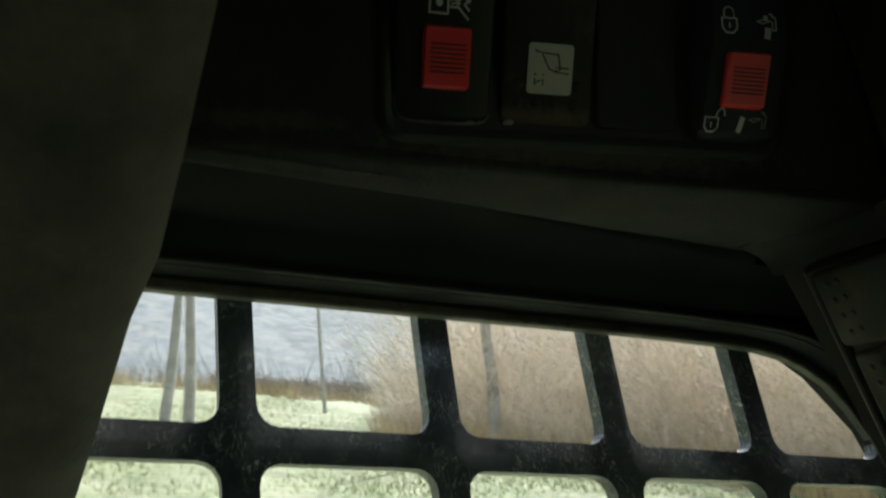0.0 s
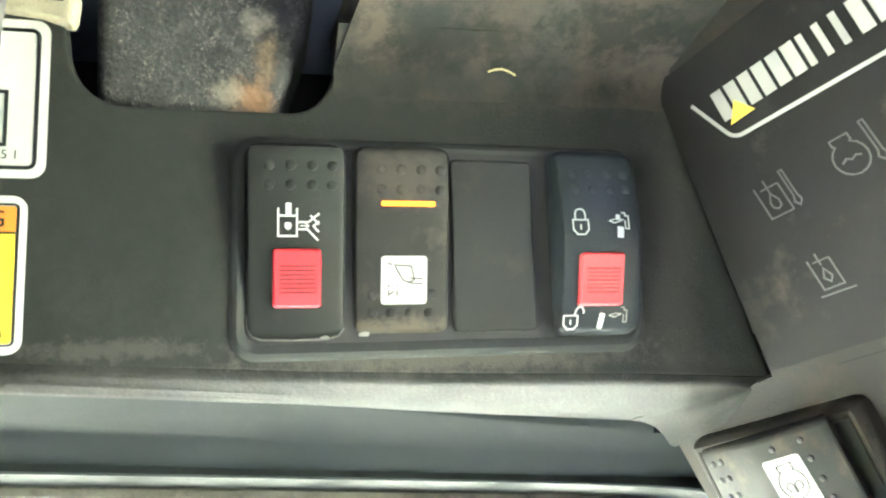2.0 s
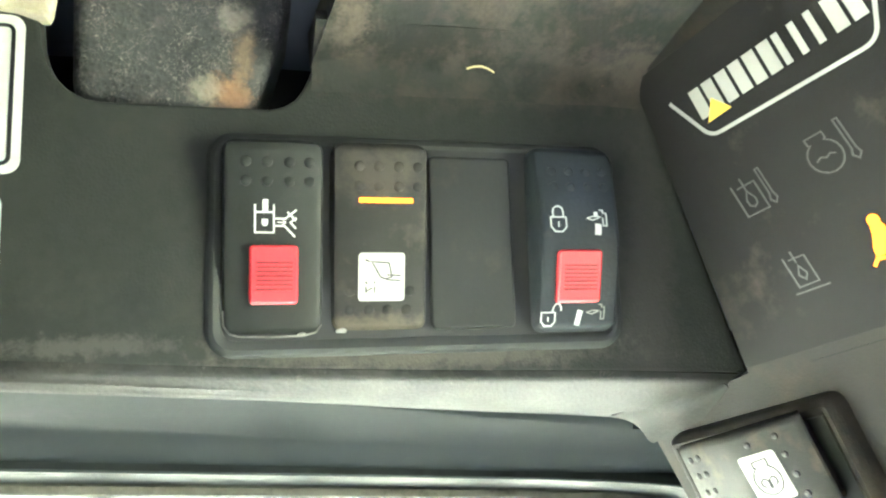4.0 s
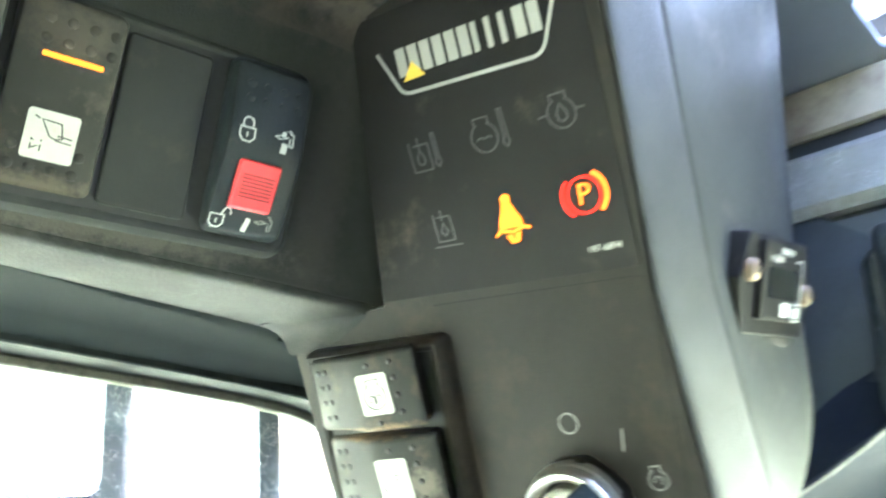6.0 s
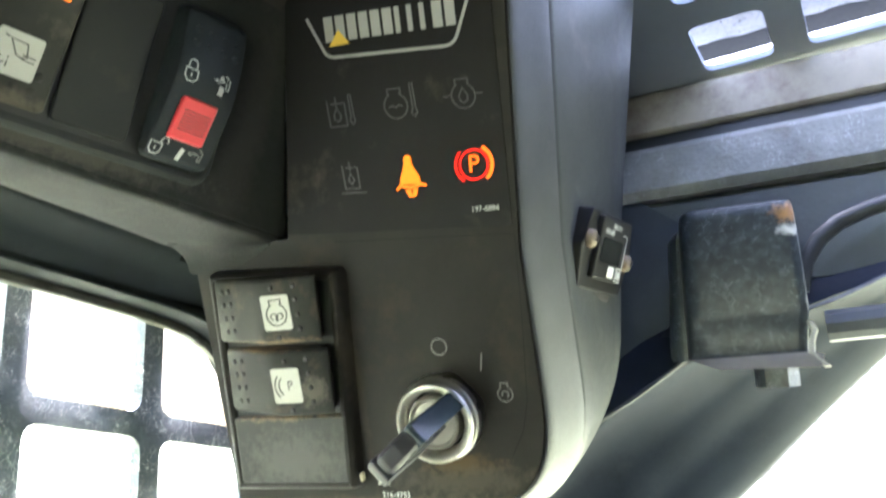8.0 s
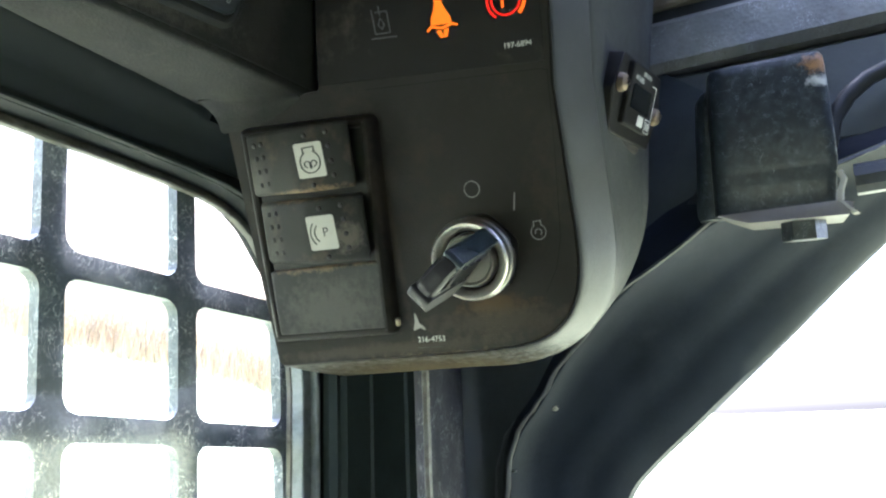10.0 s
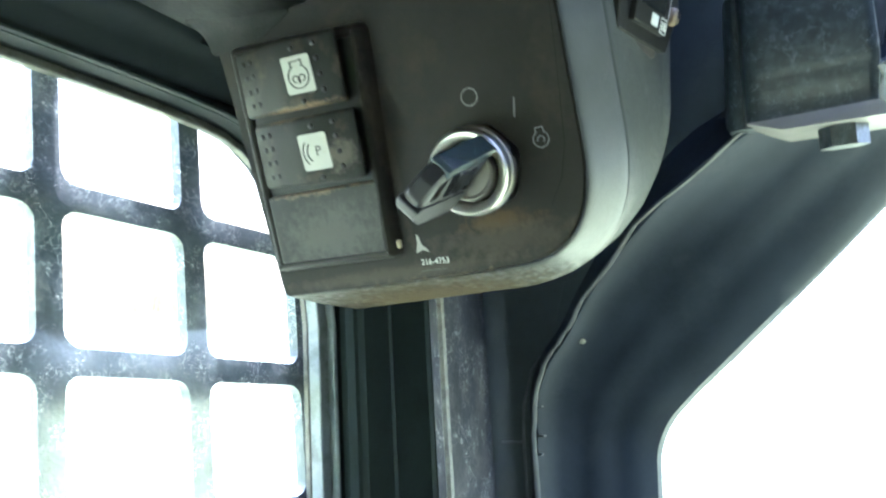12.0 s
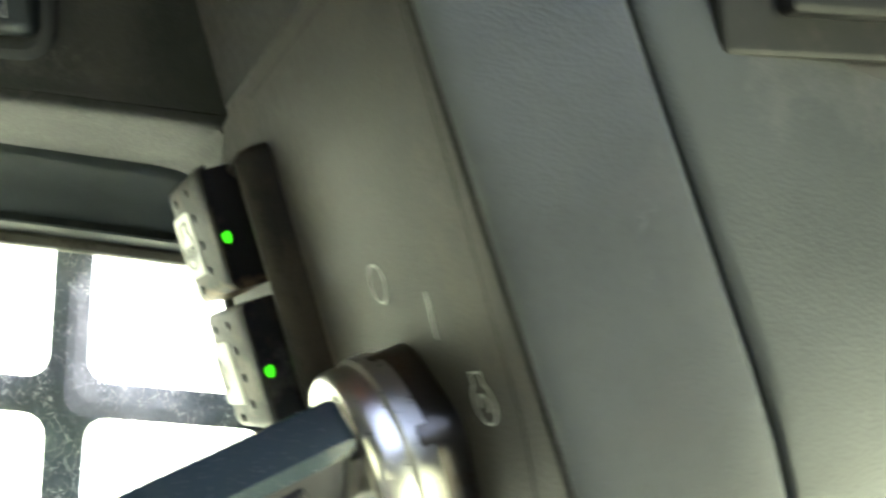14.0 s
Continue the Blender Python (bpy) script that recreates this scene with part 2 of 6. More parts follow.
M_METER = mat("dusty black meter plastic", (0.010, 0.0098, 0.010), 0.42, dirt=(0.035, 0.03, 0.026), dirt_amount=0.2, dirt_scale=80, vary=0.25, spec=0.15)
M_FOOT = mat("dusty brown-black edge", (0.018, 0.015, 0.014), 0.55, dirt=(0.05, 0.038, 0.034), dirt_amount=0.4, dirt_scale=110, vary=0.3)
M_INSUL = mat("crackled pale foam", (0.26, 0.255, 0.24), 0.9, dirt=(0.17, 0.16, 0.14), dirt_amount=0.3, dirt_scale=60, vary=0.15, scratch=(0.05, 0.05, 0.045), scratch_amount=2.5)
M_CORNER = mat("grey-navy corner steel", (0.034, 0.041, 0.048), 0.42, dirt=(0.055, 0.06, 0.064), dirt_amount=0.2, dirt_scale=40, vary=0.3, scratch=(0.15, 0.16, 0.17), scratch_amount=-0.2, spec=0.35)
M_STEEL_W = mat("worn painted steel", (0.150, 0.155, 0.150), 0.40, dirt=(0.10, 0.09, 0.075), dirt_amount=0.3, dirt_scale=70, vary=0.35, scratch=(0.42, 0.44, 0.45), scratch_amount=0.55, grain=0.3, grain_scale=500)
M_SEALER = mat("painted-over sealer", (0.055, 0.059, 0.066), 0.5, vary=0.35, dirt=(0.04, 0.045, 0.055), dirt_amount=0.4, dirt_scale=150)
M_STRIP = mat("scuffed grey-black strip", (0.012, 0.013, 0.020), 0.42, dirt=(0.060, 0.058, 0.062), dirt_amount=0.4, dirt_scale=45, vary=0.5, scratch=(0.30, 0.30, 0.31), scratch_amount=0.75, grain=0.1, grain_scale=500, spec=0.15)
M_ROOF = mat("dusty blue-grey roof steel", (0.120, 0.137, 0.172), 0.5, dirt=(0.13, 0.14, 0.16), dirt_amount=0.3, dirt_scale=18, vary=0.2, spec=0.3)
M_BRACKET = mat("scraped dark bracket steel", (0.013, 0.018, 0.022), 0.36, dirt=(0.040, 0.049, 0.055), dirt_amount=0.5, dirt_scale=190, vary=0.5, scratch=(0.26, 0.285, 0.31), scratch_amount=0.5, grain=0.16, grain_scale=420)
M_FLANGE = mat("pale worn flange", (0.115, 0.107, 0.105), 0.5, dirt=(0.19, 0.175, 0.17), dirt_amount=0.3, dirt_scale=60, vary=0.25)
# base and dirt are paler and bluer to carry the dusty pane's haze; chips are wear
M_GUARD = mat("chipped guard steel with pane haze in its blue", (0.024, 0.037, 0.047), 0.4, dirt=(0.085, 0.108, 0.122), dirt_amount=0.5, dirt_scale=60, vary=0.3, scratch=(0.5, 0.53, 0.54), scratch_amount=0.7, grain=0.3, grain_scale=600)
M_BEAM = mat("dusty grey-brown trim", (0.165, 0.148, 0.108), 0.6, dirt=(0.08, 0.06, 0.04), dirt_amount=0.4, dirt_scale=40, vary=0.25)
M_FOAM = mat("dusty dark headliner moulding", (0.025, 0.0262, 0.0225), 0.75, dirt=(0.064, 0.052, 0.040), dirt_amount=0.6, dirt_scale=60, grain=0.12, grain_scale=700, vary=0.45, spec=0.1, scratch=(0.075, 0.062, 0.046), scratch_amount=0.1)
M_FLUFF = mat("brown dust fluff", (0.060, 0.048, 0.034), 0.95, dirt=(0.10, 0.08, 0.055), dirt_amount=0.4, dirt_scale=200, vary=0.4, spec=0.05)
M_TAN = mat("torn tan foam edge", (0.36, 0.32, 0.22), 0.9, dirt=(0.2, 0.16, 0.1), dirt_amount=0.4, dirt_scale=120, grain=0.5, vary=0.2)
M_BLOCK = mat("chipped black casting with rust", (0.038, 0.039, 0.037), 0.6, dirt=(0.10, 0.092, 0.078), dirt_amount=0.35, dirt_scale=130, grain=0.6, grain_scale=700, vary=0.5, scratch=(0.26, 0.24, 0.20), scratch_amount=0.8)
M_GUSSET = mat("dusty grey-brown panel", (0.047, 0.044, 0.038), 0.6, dirt=(0.022, 0.021, 0.019), dirt_amount=0.55, dirt_scale=55, grain=0.08, vary=0.4, spec=0.20)
M_CAB = mat("dark cab lining", (0.028, 0.028, 0.028), 0.6, dirt=(0.05, 0.045, 0.038), dirt_amount=0.3, dirt_scale=12, vary=0.25)
M_FLOOR = mat("dusty black rubber mat", (0.022, 0.021, 0.019), 0.7, dirt=(0.06, 0.05, 0.04), dirt_amount=0.5, dirt_scale=10, vary=0.3)
M_STRAW = mat("dry straw", (0.55, 0.46, 0.22), 0.6, vary=0.15)
M_LCD = mat("dark display glass", (0.012, 0.013, 0.012), 0.12, vary=0.2)
M_CHIP = mat("bare pale chip", (0.27, 0.265, 0.235), 0.7, vary=0.2, dirt_scale=200)
M_WORN = mat("pale worn plastic edge", (0.12, 0.117, 0.105), 0.6, dirt=(0.05, 0.045, 0.035), dirt_amount=0.5, dirt_scale=220, vary=0.35)
M_GRASS = mat("short winter grass", (0.185, 0.205, 0.095), 0.8, dirt=(0.36, 0.34, 0.22), dirt_amount=0.5, dirt_scale=1.1, vary=0.35)
M_BLADE = mat("grass blades", (0.21, 0.255, 0.08), 0.7, dirt=(0.38, 0.37, 0.19), dirt_amount=0.5, dirt_scale=3, vary=0.4)
M_DRY = mat("dry tan weeds", (0.48, 0.38, 0.22), 0.8, dirt=(0.30, 0.21, 0.13), dirt_amount=0.5, dirt_scale=1.0, vary=0.4)
M_BRUSH = mat("bare brown brush", (0.50, 0.43, 0.355), 0.85, dirt=(0.80, 0.72, 0.61), dirt_amount=0.9, dirt_scale=2.4, vary=0.7)
M_BARK = mat("pale grey bark", (0.38, 0.36, 0.33), 0.8, dirt=(0.18, 0.16, 0.14), dirt_amount=0.4, dirt_scale=4, vary=0.3)
M_BUSH = mat("dark bare bushes", (0.23, 0.20, 0.17), 0.9, dirt=(0.36, 0.30, 0.22), dirt_amount=0.4, dirt_scale=0.5, vary=0.4)
# distance haze is painted in: grey-blue base for far woods and ridge
M_HILL = mat("leafless woods with haze in the colour", (0.185, 0.20, 0.215), 0.9, dirt=(0.31, 0.31, 0.30), dirt_amount=0.7, dirt_scale=0.3, vary=0.45)


def glass_material():
    m = bpy.data.materials.new("scratched clear window")
    m.use_nodes = True
    n, l = m.node_tree.nodes, m.node_tree.links
    out = n["Material Output"]
    tr = n.new("ShaderNodeBsdfTransparent")
    gl = n.new("ShaderNodeBsdfGlossy")
    gl.inputs["Roughness"].default_value = 0.08
    df = n.new("ShaderNodeBsdfTranslucent")
    df.inputs["Color"].default_value = (0.6, 0.6, 0.57, 1)
    a, c = n.new("ShaderNodeMixShader"), n.new("ShaderNodeMixShader")
    geo, t = n.new("ShaderNodeNewGeometry"), n.new("ShaderNodeTexNoise")
    t.inputs["Scale"].default_value, t.inputs["Detail"].default_value, t.inputs["Roughness"].default_value = 22.0, 10.0, 0.7
    l.new(geo.outputs["Position"], t.inputs["Vector"])
    r = n.new("ShaderNodeMapRange")
    r.inputs["From Min"].default_value, r.inputs["From Max"].default_value, r.inputs["To Max"].default_value = 0.45, 0.85, 0.05
    l.new(t.outputs[0], r.inputs["Value"])
    a.inputs[0].default_value = 0.045
    l.new(tr.outputs[0], a.inputs[1])
    l.new(gl.outputs[0], a.inputs[2])
    l.new(r.outputs["Result"], c.inputs[0])
    l.new(a.outputs[0], c.inputs[1])
    l.new(df.outputs[0], c.inputs[2])
    l.new(c.outputs[0], out.inputs["Surface"])
    return m




def frosted(name, colour, share):
    """Dusty plastic that lets daylight through."""
    m = mat(name, colour, 0.45, dirt=tuple(0.45 * c for c in colour), dirt_amount=0.45, dirt_scale=70, vary=0.3)
    n, l = m.node_tree.nodes, m.node_tree.links
    tl, x = n.new("ShaderNodeBsdfTranslucent"), n.new("ShaderNodeMixShader")
    l.new(n["Principled BSDF"].inputs["Base Color"].links[0].from_socket, tl.inputs["Color"])
    x.inputs[0].default_value = share
    l.new(n["Principled BSDF"].outputs[0], x.inputs[1])
    l.new(tl.outputs[0], x.inputs[2])
    l.new(x.outputs[0], n["Material Output"].inputs["Surface"])
    return m


M_CHANNEL = frosted("dusty translucent channel", (0.22, 0.245, 0.24), 0.22)
M_CHANNEL_BEAD = frosted("dusty pale bead", (0.20, 0.22, 0.21), 0.12)
M_GLASS = glass_material()


# ---------------------------------------------------------------- mesh helpers, in millimetres of a local frame
def basis(o, u, v, n):
    return Matrix(((u[0], v[0], n[0], o[0]), (u[1], v[1], n[1], o[1]), (u[2], v[2], n[2], o[2]), (0, 0, 0, 1)))


def frame_of(o, n, up=(0, 0, 1)):
    n = Vector(n).normalized()
    v = (Vector(up) - n * n.dot(Vector(up))).normalized()
    return basis(Vector(o), v.cross(n), v, n)


FK = frame_of((-0.0024, -0.0003, 1.8491), (-0.9257, -0.0969, -0.3656))   # key console face
FS = frame_of((-0.1303, 0.0542, 1.9219), (-0.1377, -0.9223, -0.3610))    # overhead switch console face
FD = frame_of((0.0362, -0.0462, 1.8848), (0.0, -0.955, -0.295), (0.0, 0, 1))  # side cover with the hour meter
MM = 0.001
stain_or_light(M_BLOCK, FS, (-31, 42), (7, 7), (0.25, 0.14, 0.07))
stain_or_light(M_BLOCK, FS, (-27.5, 53), (4, 10), (0.20, 0.14, 0.085), 0.8)
stain_or_light(M_BLOCK, FS, (-30, 63), (6, 5), (0.30, 0.27, 0.22), 0.7)
stain_or_light(M_BLOCK, FS, (-37, 43), (5, 5), (0.28, 0.25, 0.19), 0.7)
stain_or_light(M_LIP, FS, (-50, -29), (80, 4), (0.032, 0.0315, 0.028), 0.6, 1.2)
stain_or_light(M_FOAM, FS, (16, 54), (34, 5), (0.015, 0.0155, 0.0135), 0.75, 1.2, 120)
stain_or_light(M_FOAM, FS, (62, 57), (24, 5), (0.014, 0.015, 0.013), 0.75, 1.2, 120)
stain_or_light(M_FOAM, FS, (-2, 55), (5, 5), (0.085, 0.07, 0.052), 0.7, 1.2, 300)
stain_or_light(M_FOAM, FS, (78, 52), (10, 5), (0.075, 0.063, 0.048), 0.7, 1.2, 300)
stain_or_light(M_SIDE, FK, (-40, -72), (84, 19), (0.036, 0.029, 0.018), 0.95, 0.7, matte=True)
stain_or_light(M_SIDE, FK, (-40, -72), (80, 18), (0.075, 0.060, 0.038), 0.8, 1.6, 420)
stain_or_light(M_KEYBOX, FK, (1, -40.5), (16, 4.5), (0.070, 0.047, 0.023), 0.85)
stain_or_light(M_KEYBOX, FK, (-40, -53.0), (60, 3.0), (0.060, 0.052, 0.038), 0.7, 0.8)
stain_or_light(M_KEYBOX, FK, (-25, -62), (40, 7), (0.13, 0.10, 0.06), 0.9)
stain_or_light(M_RIM, FK, (-40, -67), (68, 14), (0.036, 0.029, 0.018), 0.95, 0.7, matte=True)
stain_or_light(M_RIM, FK, (-40, -69), (64, 13), (0.075, 0.060, 0.038), 0.8, 1.6, 420)
stain_or_light(M_RIM, FK, (-60, -58), (60, 5), (0.05, 0.044, 0.033), 0.6)
stain_or_light(M_KEYBOX, FK, (2, -46), (34, 6), (0.06, 0.052, 0.038), 0.6)
stain_or_light(M_KEYBOX, FK, (-32, -10), (2, 45), (0.06, 0.05, 0.036), 0.5)
stain_or_light(M_CONSOLE, FS, (20, -25.5), (62, 4.0), (0.085, 0.078, 0.064), 0.7)
stain_or_light(M_CONSOLE, FS, (40, 47), (60, 8), (0.050, 0.045, 0.037), 0.6)
stain_or_light(M_CONSOLE, FS, (30, -22.8), (45, 2.0), (0.11, 0.10, 0.082), 0.6, 1.3)
stain_or_light(M_CONSOLE, FS, (-60, -21), (26, 3), (0.085, 0.08, 0.07), 0.5, 1.3)
stain_or_light(M_CONSOLE, FS, (82, 0), (9, 60), (0.055, 0.052, 0.044), 0.5, 0.5)
stain_or_light(M_ROCKER, FS, (5, 20), (14, 9), (0.085, 0.072, 0.055), 0.5)
stain_or_light(M_ROCKER, FS, (0, -18), (40, 4), (0.11, 0.092, 0.066), 0.6)
stain_or_light(M_ROCKER_BAY, FK, (-60, 9), (30, 2.6), (0.17, 0.12, 0.07), 0.9)
# window light on the rockers' left faces, put into the colour as a paler patch
stain_or_light(M_ROCKER_BAY, FK, (-78, 8), (8, 30), (0.05, 0.048, 0.040), 0.6)
stain_or_light(M_ROCKER_BAY, FK, (-43, -8), (7, 6), (0.14, 0.125, 0.10), 0.6)
stain_or_light(M_BLANK, FK, (-60, -17), (30, 3.5), (0.17, 0.12, 0.07), 0.9)
stain_or_light(M_BLANK, FK, (-60, -34), (26, 14), (0.075, 0.072, 0.062), 0.6)


def link(name, bm, material, smooth=True, scale=MM):
    bmesh.ops.recalc_face_normals(bm, faces=bm.faces[:])
    me = bpy.data.meshes.new(name)
    if scale != 1:
        bmesh.ops.scale(bm, vec=(scale,) * 3, verts=bm.verts[:])
    bm.to_mesh(me)
    bm.free()
    if smooth:
        me.polygons.foreach_set("use_smooth", [True] * len(me.polygons))
        me.set_sharp_from_angle(angle=radians(34))
    me.materials.append(material)
    return new(name, me)


def thing(name, bm, material, m, label, category, group="", kind="", smooth=True, scale=MM):
    ob = link(name, bm, material, smooth, scale)
    ob.matrix_world = m
    return tagged(ob, label, category, group, kind)


def part(name, bm, material, parent, label="", smooth=True, scale=MM):
    ob = link(name, bm, material, smooth, scale)
    ob.parent = parent
    return tagged(ob, label)


def rrect(x0, x1, y0, y1, r, k=5):
    """A rounded rectangle, anticlockwise."""
    pts = []
    for cx, cy, a in ((x1 - r, y1 - r, 0), (x0 + r, y1 - r, 90), (x0 + r, y0 + r, 180), (x1 - r, y0 + r, 270)):
        for i in range(k + 1):
            t = radians(a + 90 * i / k)
            pts.append((cx + r * math.cos(t), cy + r * math.sin(t)))
    return pts


def round_poly(pts, radii, k=5):
    """A polygon with its corners rounded."""
    out, n = [], len(pts)
    for i, p in enumerate(pts):
        r = radii[i] if isinstance(radii, (list, tuple)) else radii
        p, a, b = Vector(p), Vector(pts[i - 1]), Vector(pts[(i + 1) % n])
        da, db = (a - p).normalized(), (b - p).normalized()
        if r <= 0:
            out.append(tuple(p))
            continue
        half = da.angle(db) / 2
        d = min(r / math.tan(half), 0.49 * (a - p).length, 0.49 * (b - p).length)
        p0, p1 = p + da * d, p + db * d
        for j in range(k + 1):
            t = j / k
            q = p0 * (1 - t) ** 2 + p * 2 * t * (1 - t) + p1 * t * t
            out.append(tuple(q))
    return out


def inset(pts, d):
    out, n = [], len(pts)
    area = sum(pts[i - 1][0] * pts[i][1] - pts[i][0] * pts[i - 1][1] for i in range(n))
    s = 1 if area > 0 else -1
    for i in range(n):
        a, p, b = Vector(pts[i - 1]), Vector(pts[i]), Vector(pts[(i + 1) % n])
        e1, e2 = (p - a), (b - p)
        e1 = e1.normalized() if e1.length > 1e-9 else e2.normalized()
        e2 = e2.normalized() if e2.length > 1e-9 else e1
        nn = Vector((-(e1.y + e2.y), e1.x + e2.x))
        nn = nn.normalized() if nn.length > 1e-6 else Vector((-e1.y, e1.x))
        c = max(0.5, nn.dot(Vector((-e1.y, e1.x))))
        out.append(tuple(p + nn * (s * d / c)))
    return out


def rings(bm, levels, cap_top=True, cap_bottom=True):
    """Joins rings of equally many points: levels is a list of lists of 3D points."""
    vs = [[bm.verts.new(p) for p in ring] for ring in levels]
    for a, b in zip(vs, vs[1:]):
        for i in range(len(a)):
            bm.faces.new((a[i - 1], a[i], b[i], b[i - 1]))
    for do, ring in ((cap_bottom, vs[0][::-1]), (cap_top, vs[-1])):
        if do:
            tris = tessellate_polygon([[v.co for v in ring]])
            for t in tris:
                try:
                    bm.faces.new([ring[i] for i in t])
                except ValueError:
                    pass
    return vs


def slab(bm, pts, z0, z1, bevel=0.0, steps=3, draft=0.0):
    """A prism over a polygon, its upper edge rounded by bevel."""
    lv = [[(x, y, z0) for x, y in inset(pts, -draft)] if draft else [(x, y, z0) for x, y in pts]]
    if bevel > 0:
        for i in range(steps + 1):
            a = radians(90 * i / steps)
            q = inset(pts, bevel * (1 - math.cos(a)))
            lv.append([(x, y, z1 - bevel + bevel * math.sin(a)) for x, y in q])
    else:
        lv.append([(x, y, z1) for x, y in pts])
    if bevel > 0:
        lv.append([(x, y, z1) for x, y in inset(pts, bevel * 1.4)])
    rings(bm, lv)


def box(bm, x0, x1, y0, y1, z0, z1, bevel=0.0):
    slab(bm, [(x0, y0), (x1, y0), (x1, y1), (x0, y1)], z0, z1, bevel, 2)


def ribbon(bm, pts, width, z0, z1, closed=False):
    """A flat printed line along points in the plane."""
    pts = [Vector(p) for p in pts]
    n = len(pts)
    left, right = [], []
    for i, p in enumerate(pts):
        a = pts[i - 1] if (i > 0 or closed) else None
        b = pts[(i + 1) % n] if (i < n - 1 or closed) else None
        d1 = (p - a).normalized() if a is not None else (b - p).normalized()
        d2 = (b - p).normalized() if b is not None else d1
        m = Vector((-(d1.y + d2.y), d1.x + d2.x))
        m = m.normalized() if m.length > 1e-6 else Vector((-d1.y, d1.x))
        k = width / 2 / max(0.75, m.dot(Vector((-d1.y, d1.x))))
        left.append(p + m * k)
        right.append(p - m * k)
    t = [[bm.verts.new((*q, z)) for q in side] for side, z in ((left, z1), (right, z1), (left, z0), (right, z0))]
    for i in range(n if closed else n - 1):
        j = (i + 1) % n
        for a, b in ((0, 1), (2, 0), (1, 3)):
            bm.faces.new((t[a][i], t[b][i], t[b][j], t[a][j]))


def arc(cx, cy, r, a0, a1, k=16, ry=None):
    return [(cx + r * math.cos(radians(a0 + (a1 - a0) * i / k)), cy + (ry or r) * math.sin(radians(a0 + (a1 - a0) * i / k))) for i in range(k + 1)]


def circle(cx, cy, r, k=24):
    return arc(cx, cy, r, 0, 360 * (k - 1) / k, k - 1)


def lathe(bm, profile, cx=0.0, cy=0.0, k=40):
    """A turned form round the local z axis; profile: rows of radius and height."""
    rings(bm, [[(cx + r * math.cos(2 * math.pi * i / k), cy + r * math.sin(2 * math.pi * i / k), z) for i in range(k)] for r, z in profile])


def loft(bm, sections, caps=True):
    rings(bm, sections, caps, caps)


def words(name, text, size, x, y, z, parent, material, turn=0.0, label="", squeeze=1.0):
    """Raised printed words with the built-in font."""
    cu = bpy.data.curves.new(name, "FONT")
    cu.body, cu.size, cu.align_x, cu.align_y, cu.extrude = text, size, "CENTER", "CENTER", 0.03
    tmp = bpy.data.objects.new("tmp", cu)
    scene.collection.objects.link(tmp)
    bpy.context.view_layer.update()
    me = bpy.data.meshes.new_from_object(tmp.evaluated_get(bpy.context.evaluated_depsgraph_get()))
    bpy.data.objects.remove(tmp)
    me.transform(Matrix.Scale(MM, 4) @ Matrix.Translation((x, y, z)) @ Matrix.Rotation(radians(turn), 4, "Z") @ Matrix.Diagonal((squeeze, 1, 1, 1)))
    me.materials.clear()
    me.materials.append(material)
    ob = new(name, me)
    ob.parent = parent
    return tagged(ob, label)


# ---------------------------------------------------------------- cab shell and ground, in metres
def boxes(bm, *rows):
    for x0, x1, y0, y1, z0, z1 in rows:
        box(bm, x0, x1, y0, y1, z0, z1)


ZTOP = 1.8862
bm = bmesh.new()
boxes(bm, (-0.75, 0.25, 0.150, 0.156, 0.0, 1.28), (-0.75, -0.60, 0.150, 0.156, 1.28, 2.03), (-0.60, 0.074, 0.150, 0.156, ZTOP + 0.022, 2.03), (0.074, 0.25, 0.150, 0.156, 1.28, 2.03))
thing("wall_left", bm, M_CAB, Matrix(), "dark painted cab side wall with a window opening", "wall", kind="structure", smooth=False, scale=1)
# unseen wall; its window is shrunk to hold back light from the right
bm = bmesh.new()
boxes(bm, (-0.75, 0.25, -0.80, -0.76, 0.0, 1.44), (-0.75, -0.30, -0.80, -0.76, 1.44, 2.03), (-0.30, -0.16, -0.80, -0.76, 1.58, 2.03), (-0.16, 0.25, -0.80, -0.76, 1.44, 2.03))
thing("wall_right", bm, M_CAB, Matrix(), "dark painted cab side wall with a window opening", "wall", kind="structure", smooth=False, scale=1)
# unseen rear wall; the opening's size is set to limit the cab's light
bm = bmesh.new()
boxes(bm, (-0.79, -0.75, -0.80, 0.156, 0.0, 1.44), (-0.79, -0.75, -0.80, 0.156, 1.66, 2.03), (-0.79, -0.75, -0.80, -0.38, 1.44, 1.66), (-0.79, -0.75, -0.06, 0.156, 1.44, 1.66))
thing("wall_rear", bm, M_CAB, Matrix(), "unseen dark cab rear wall, its opening kept small to limit light", "wall", kind="structure", smooth=False, scale=1)
bm = bmesh.new()
boxes(bm, (-0.79, 0.25, -0.80, 0.156, 0.72, 0.76))
thing("floor", bm, M_FLOOR, Matrix(), "dusty black rubber cab floor mat", "floor", kind="structure", smooth=False, scale=1)


def bank(x, y):
    s = y - 0.25 * x
    return 0.42 * max(0.0, s - 2.0) if s < 8 else 2.52 + 0.29 * (s - 8) if s < 40 else 11.80 + 0.1 * (s - 40)


bm = bmesh.new()
grid = [-400, -200, -100, -60, -40, -28, -20, -14, -10, -7, -5, -3, -1.5, 0, 1.5, 3, 4, 5, 6, 7, 8, 9, 10, 12, 14, 17, 20, 24, 28, 34, 40, 50, 60, 80, 110, 160, 240, 400]
vs = [[bm.verts.new((x, y, bank(x, y) + (0.12 * noise.noise((x * 0.4, y * 0.4, 0)) if y > 3 else 0))) for y in grid] for x in grid]
for a, b in zip(vs, vs[1:]):
    for i in range(len(grid) - 1):
        bm.faces.new((a[i], b[i], b[i + 1], a[i + 1]))
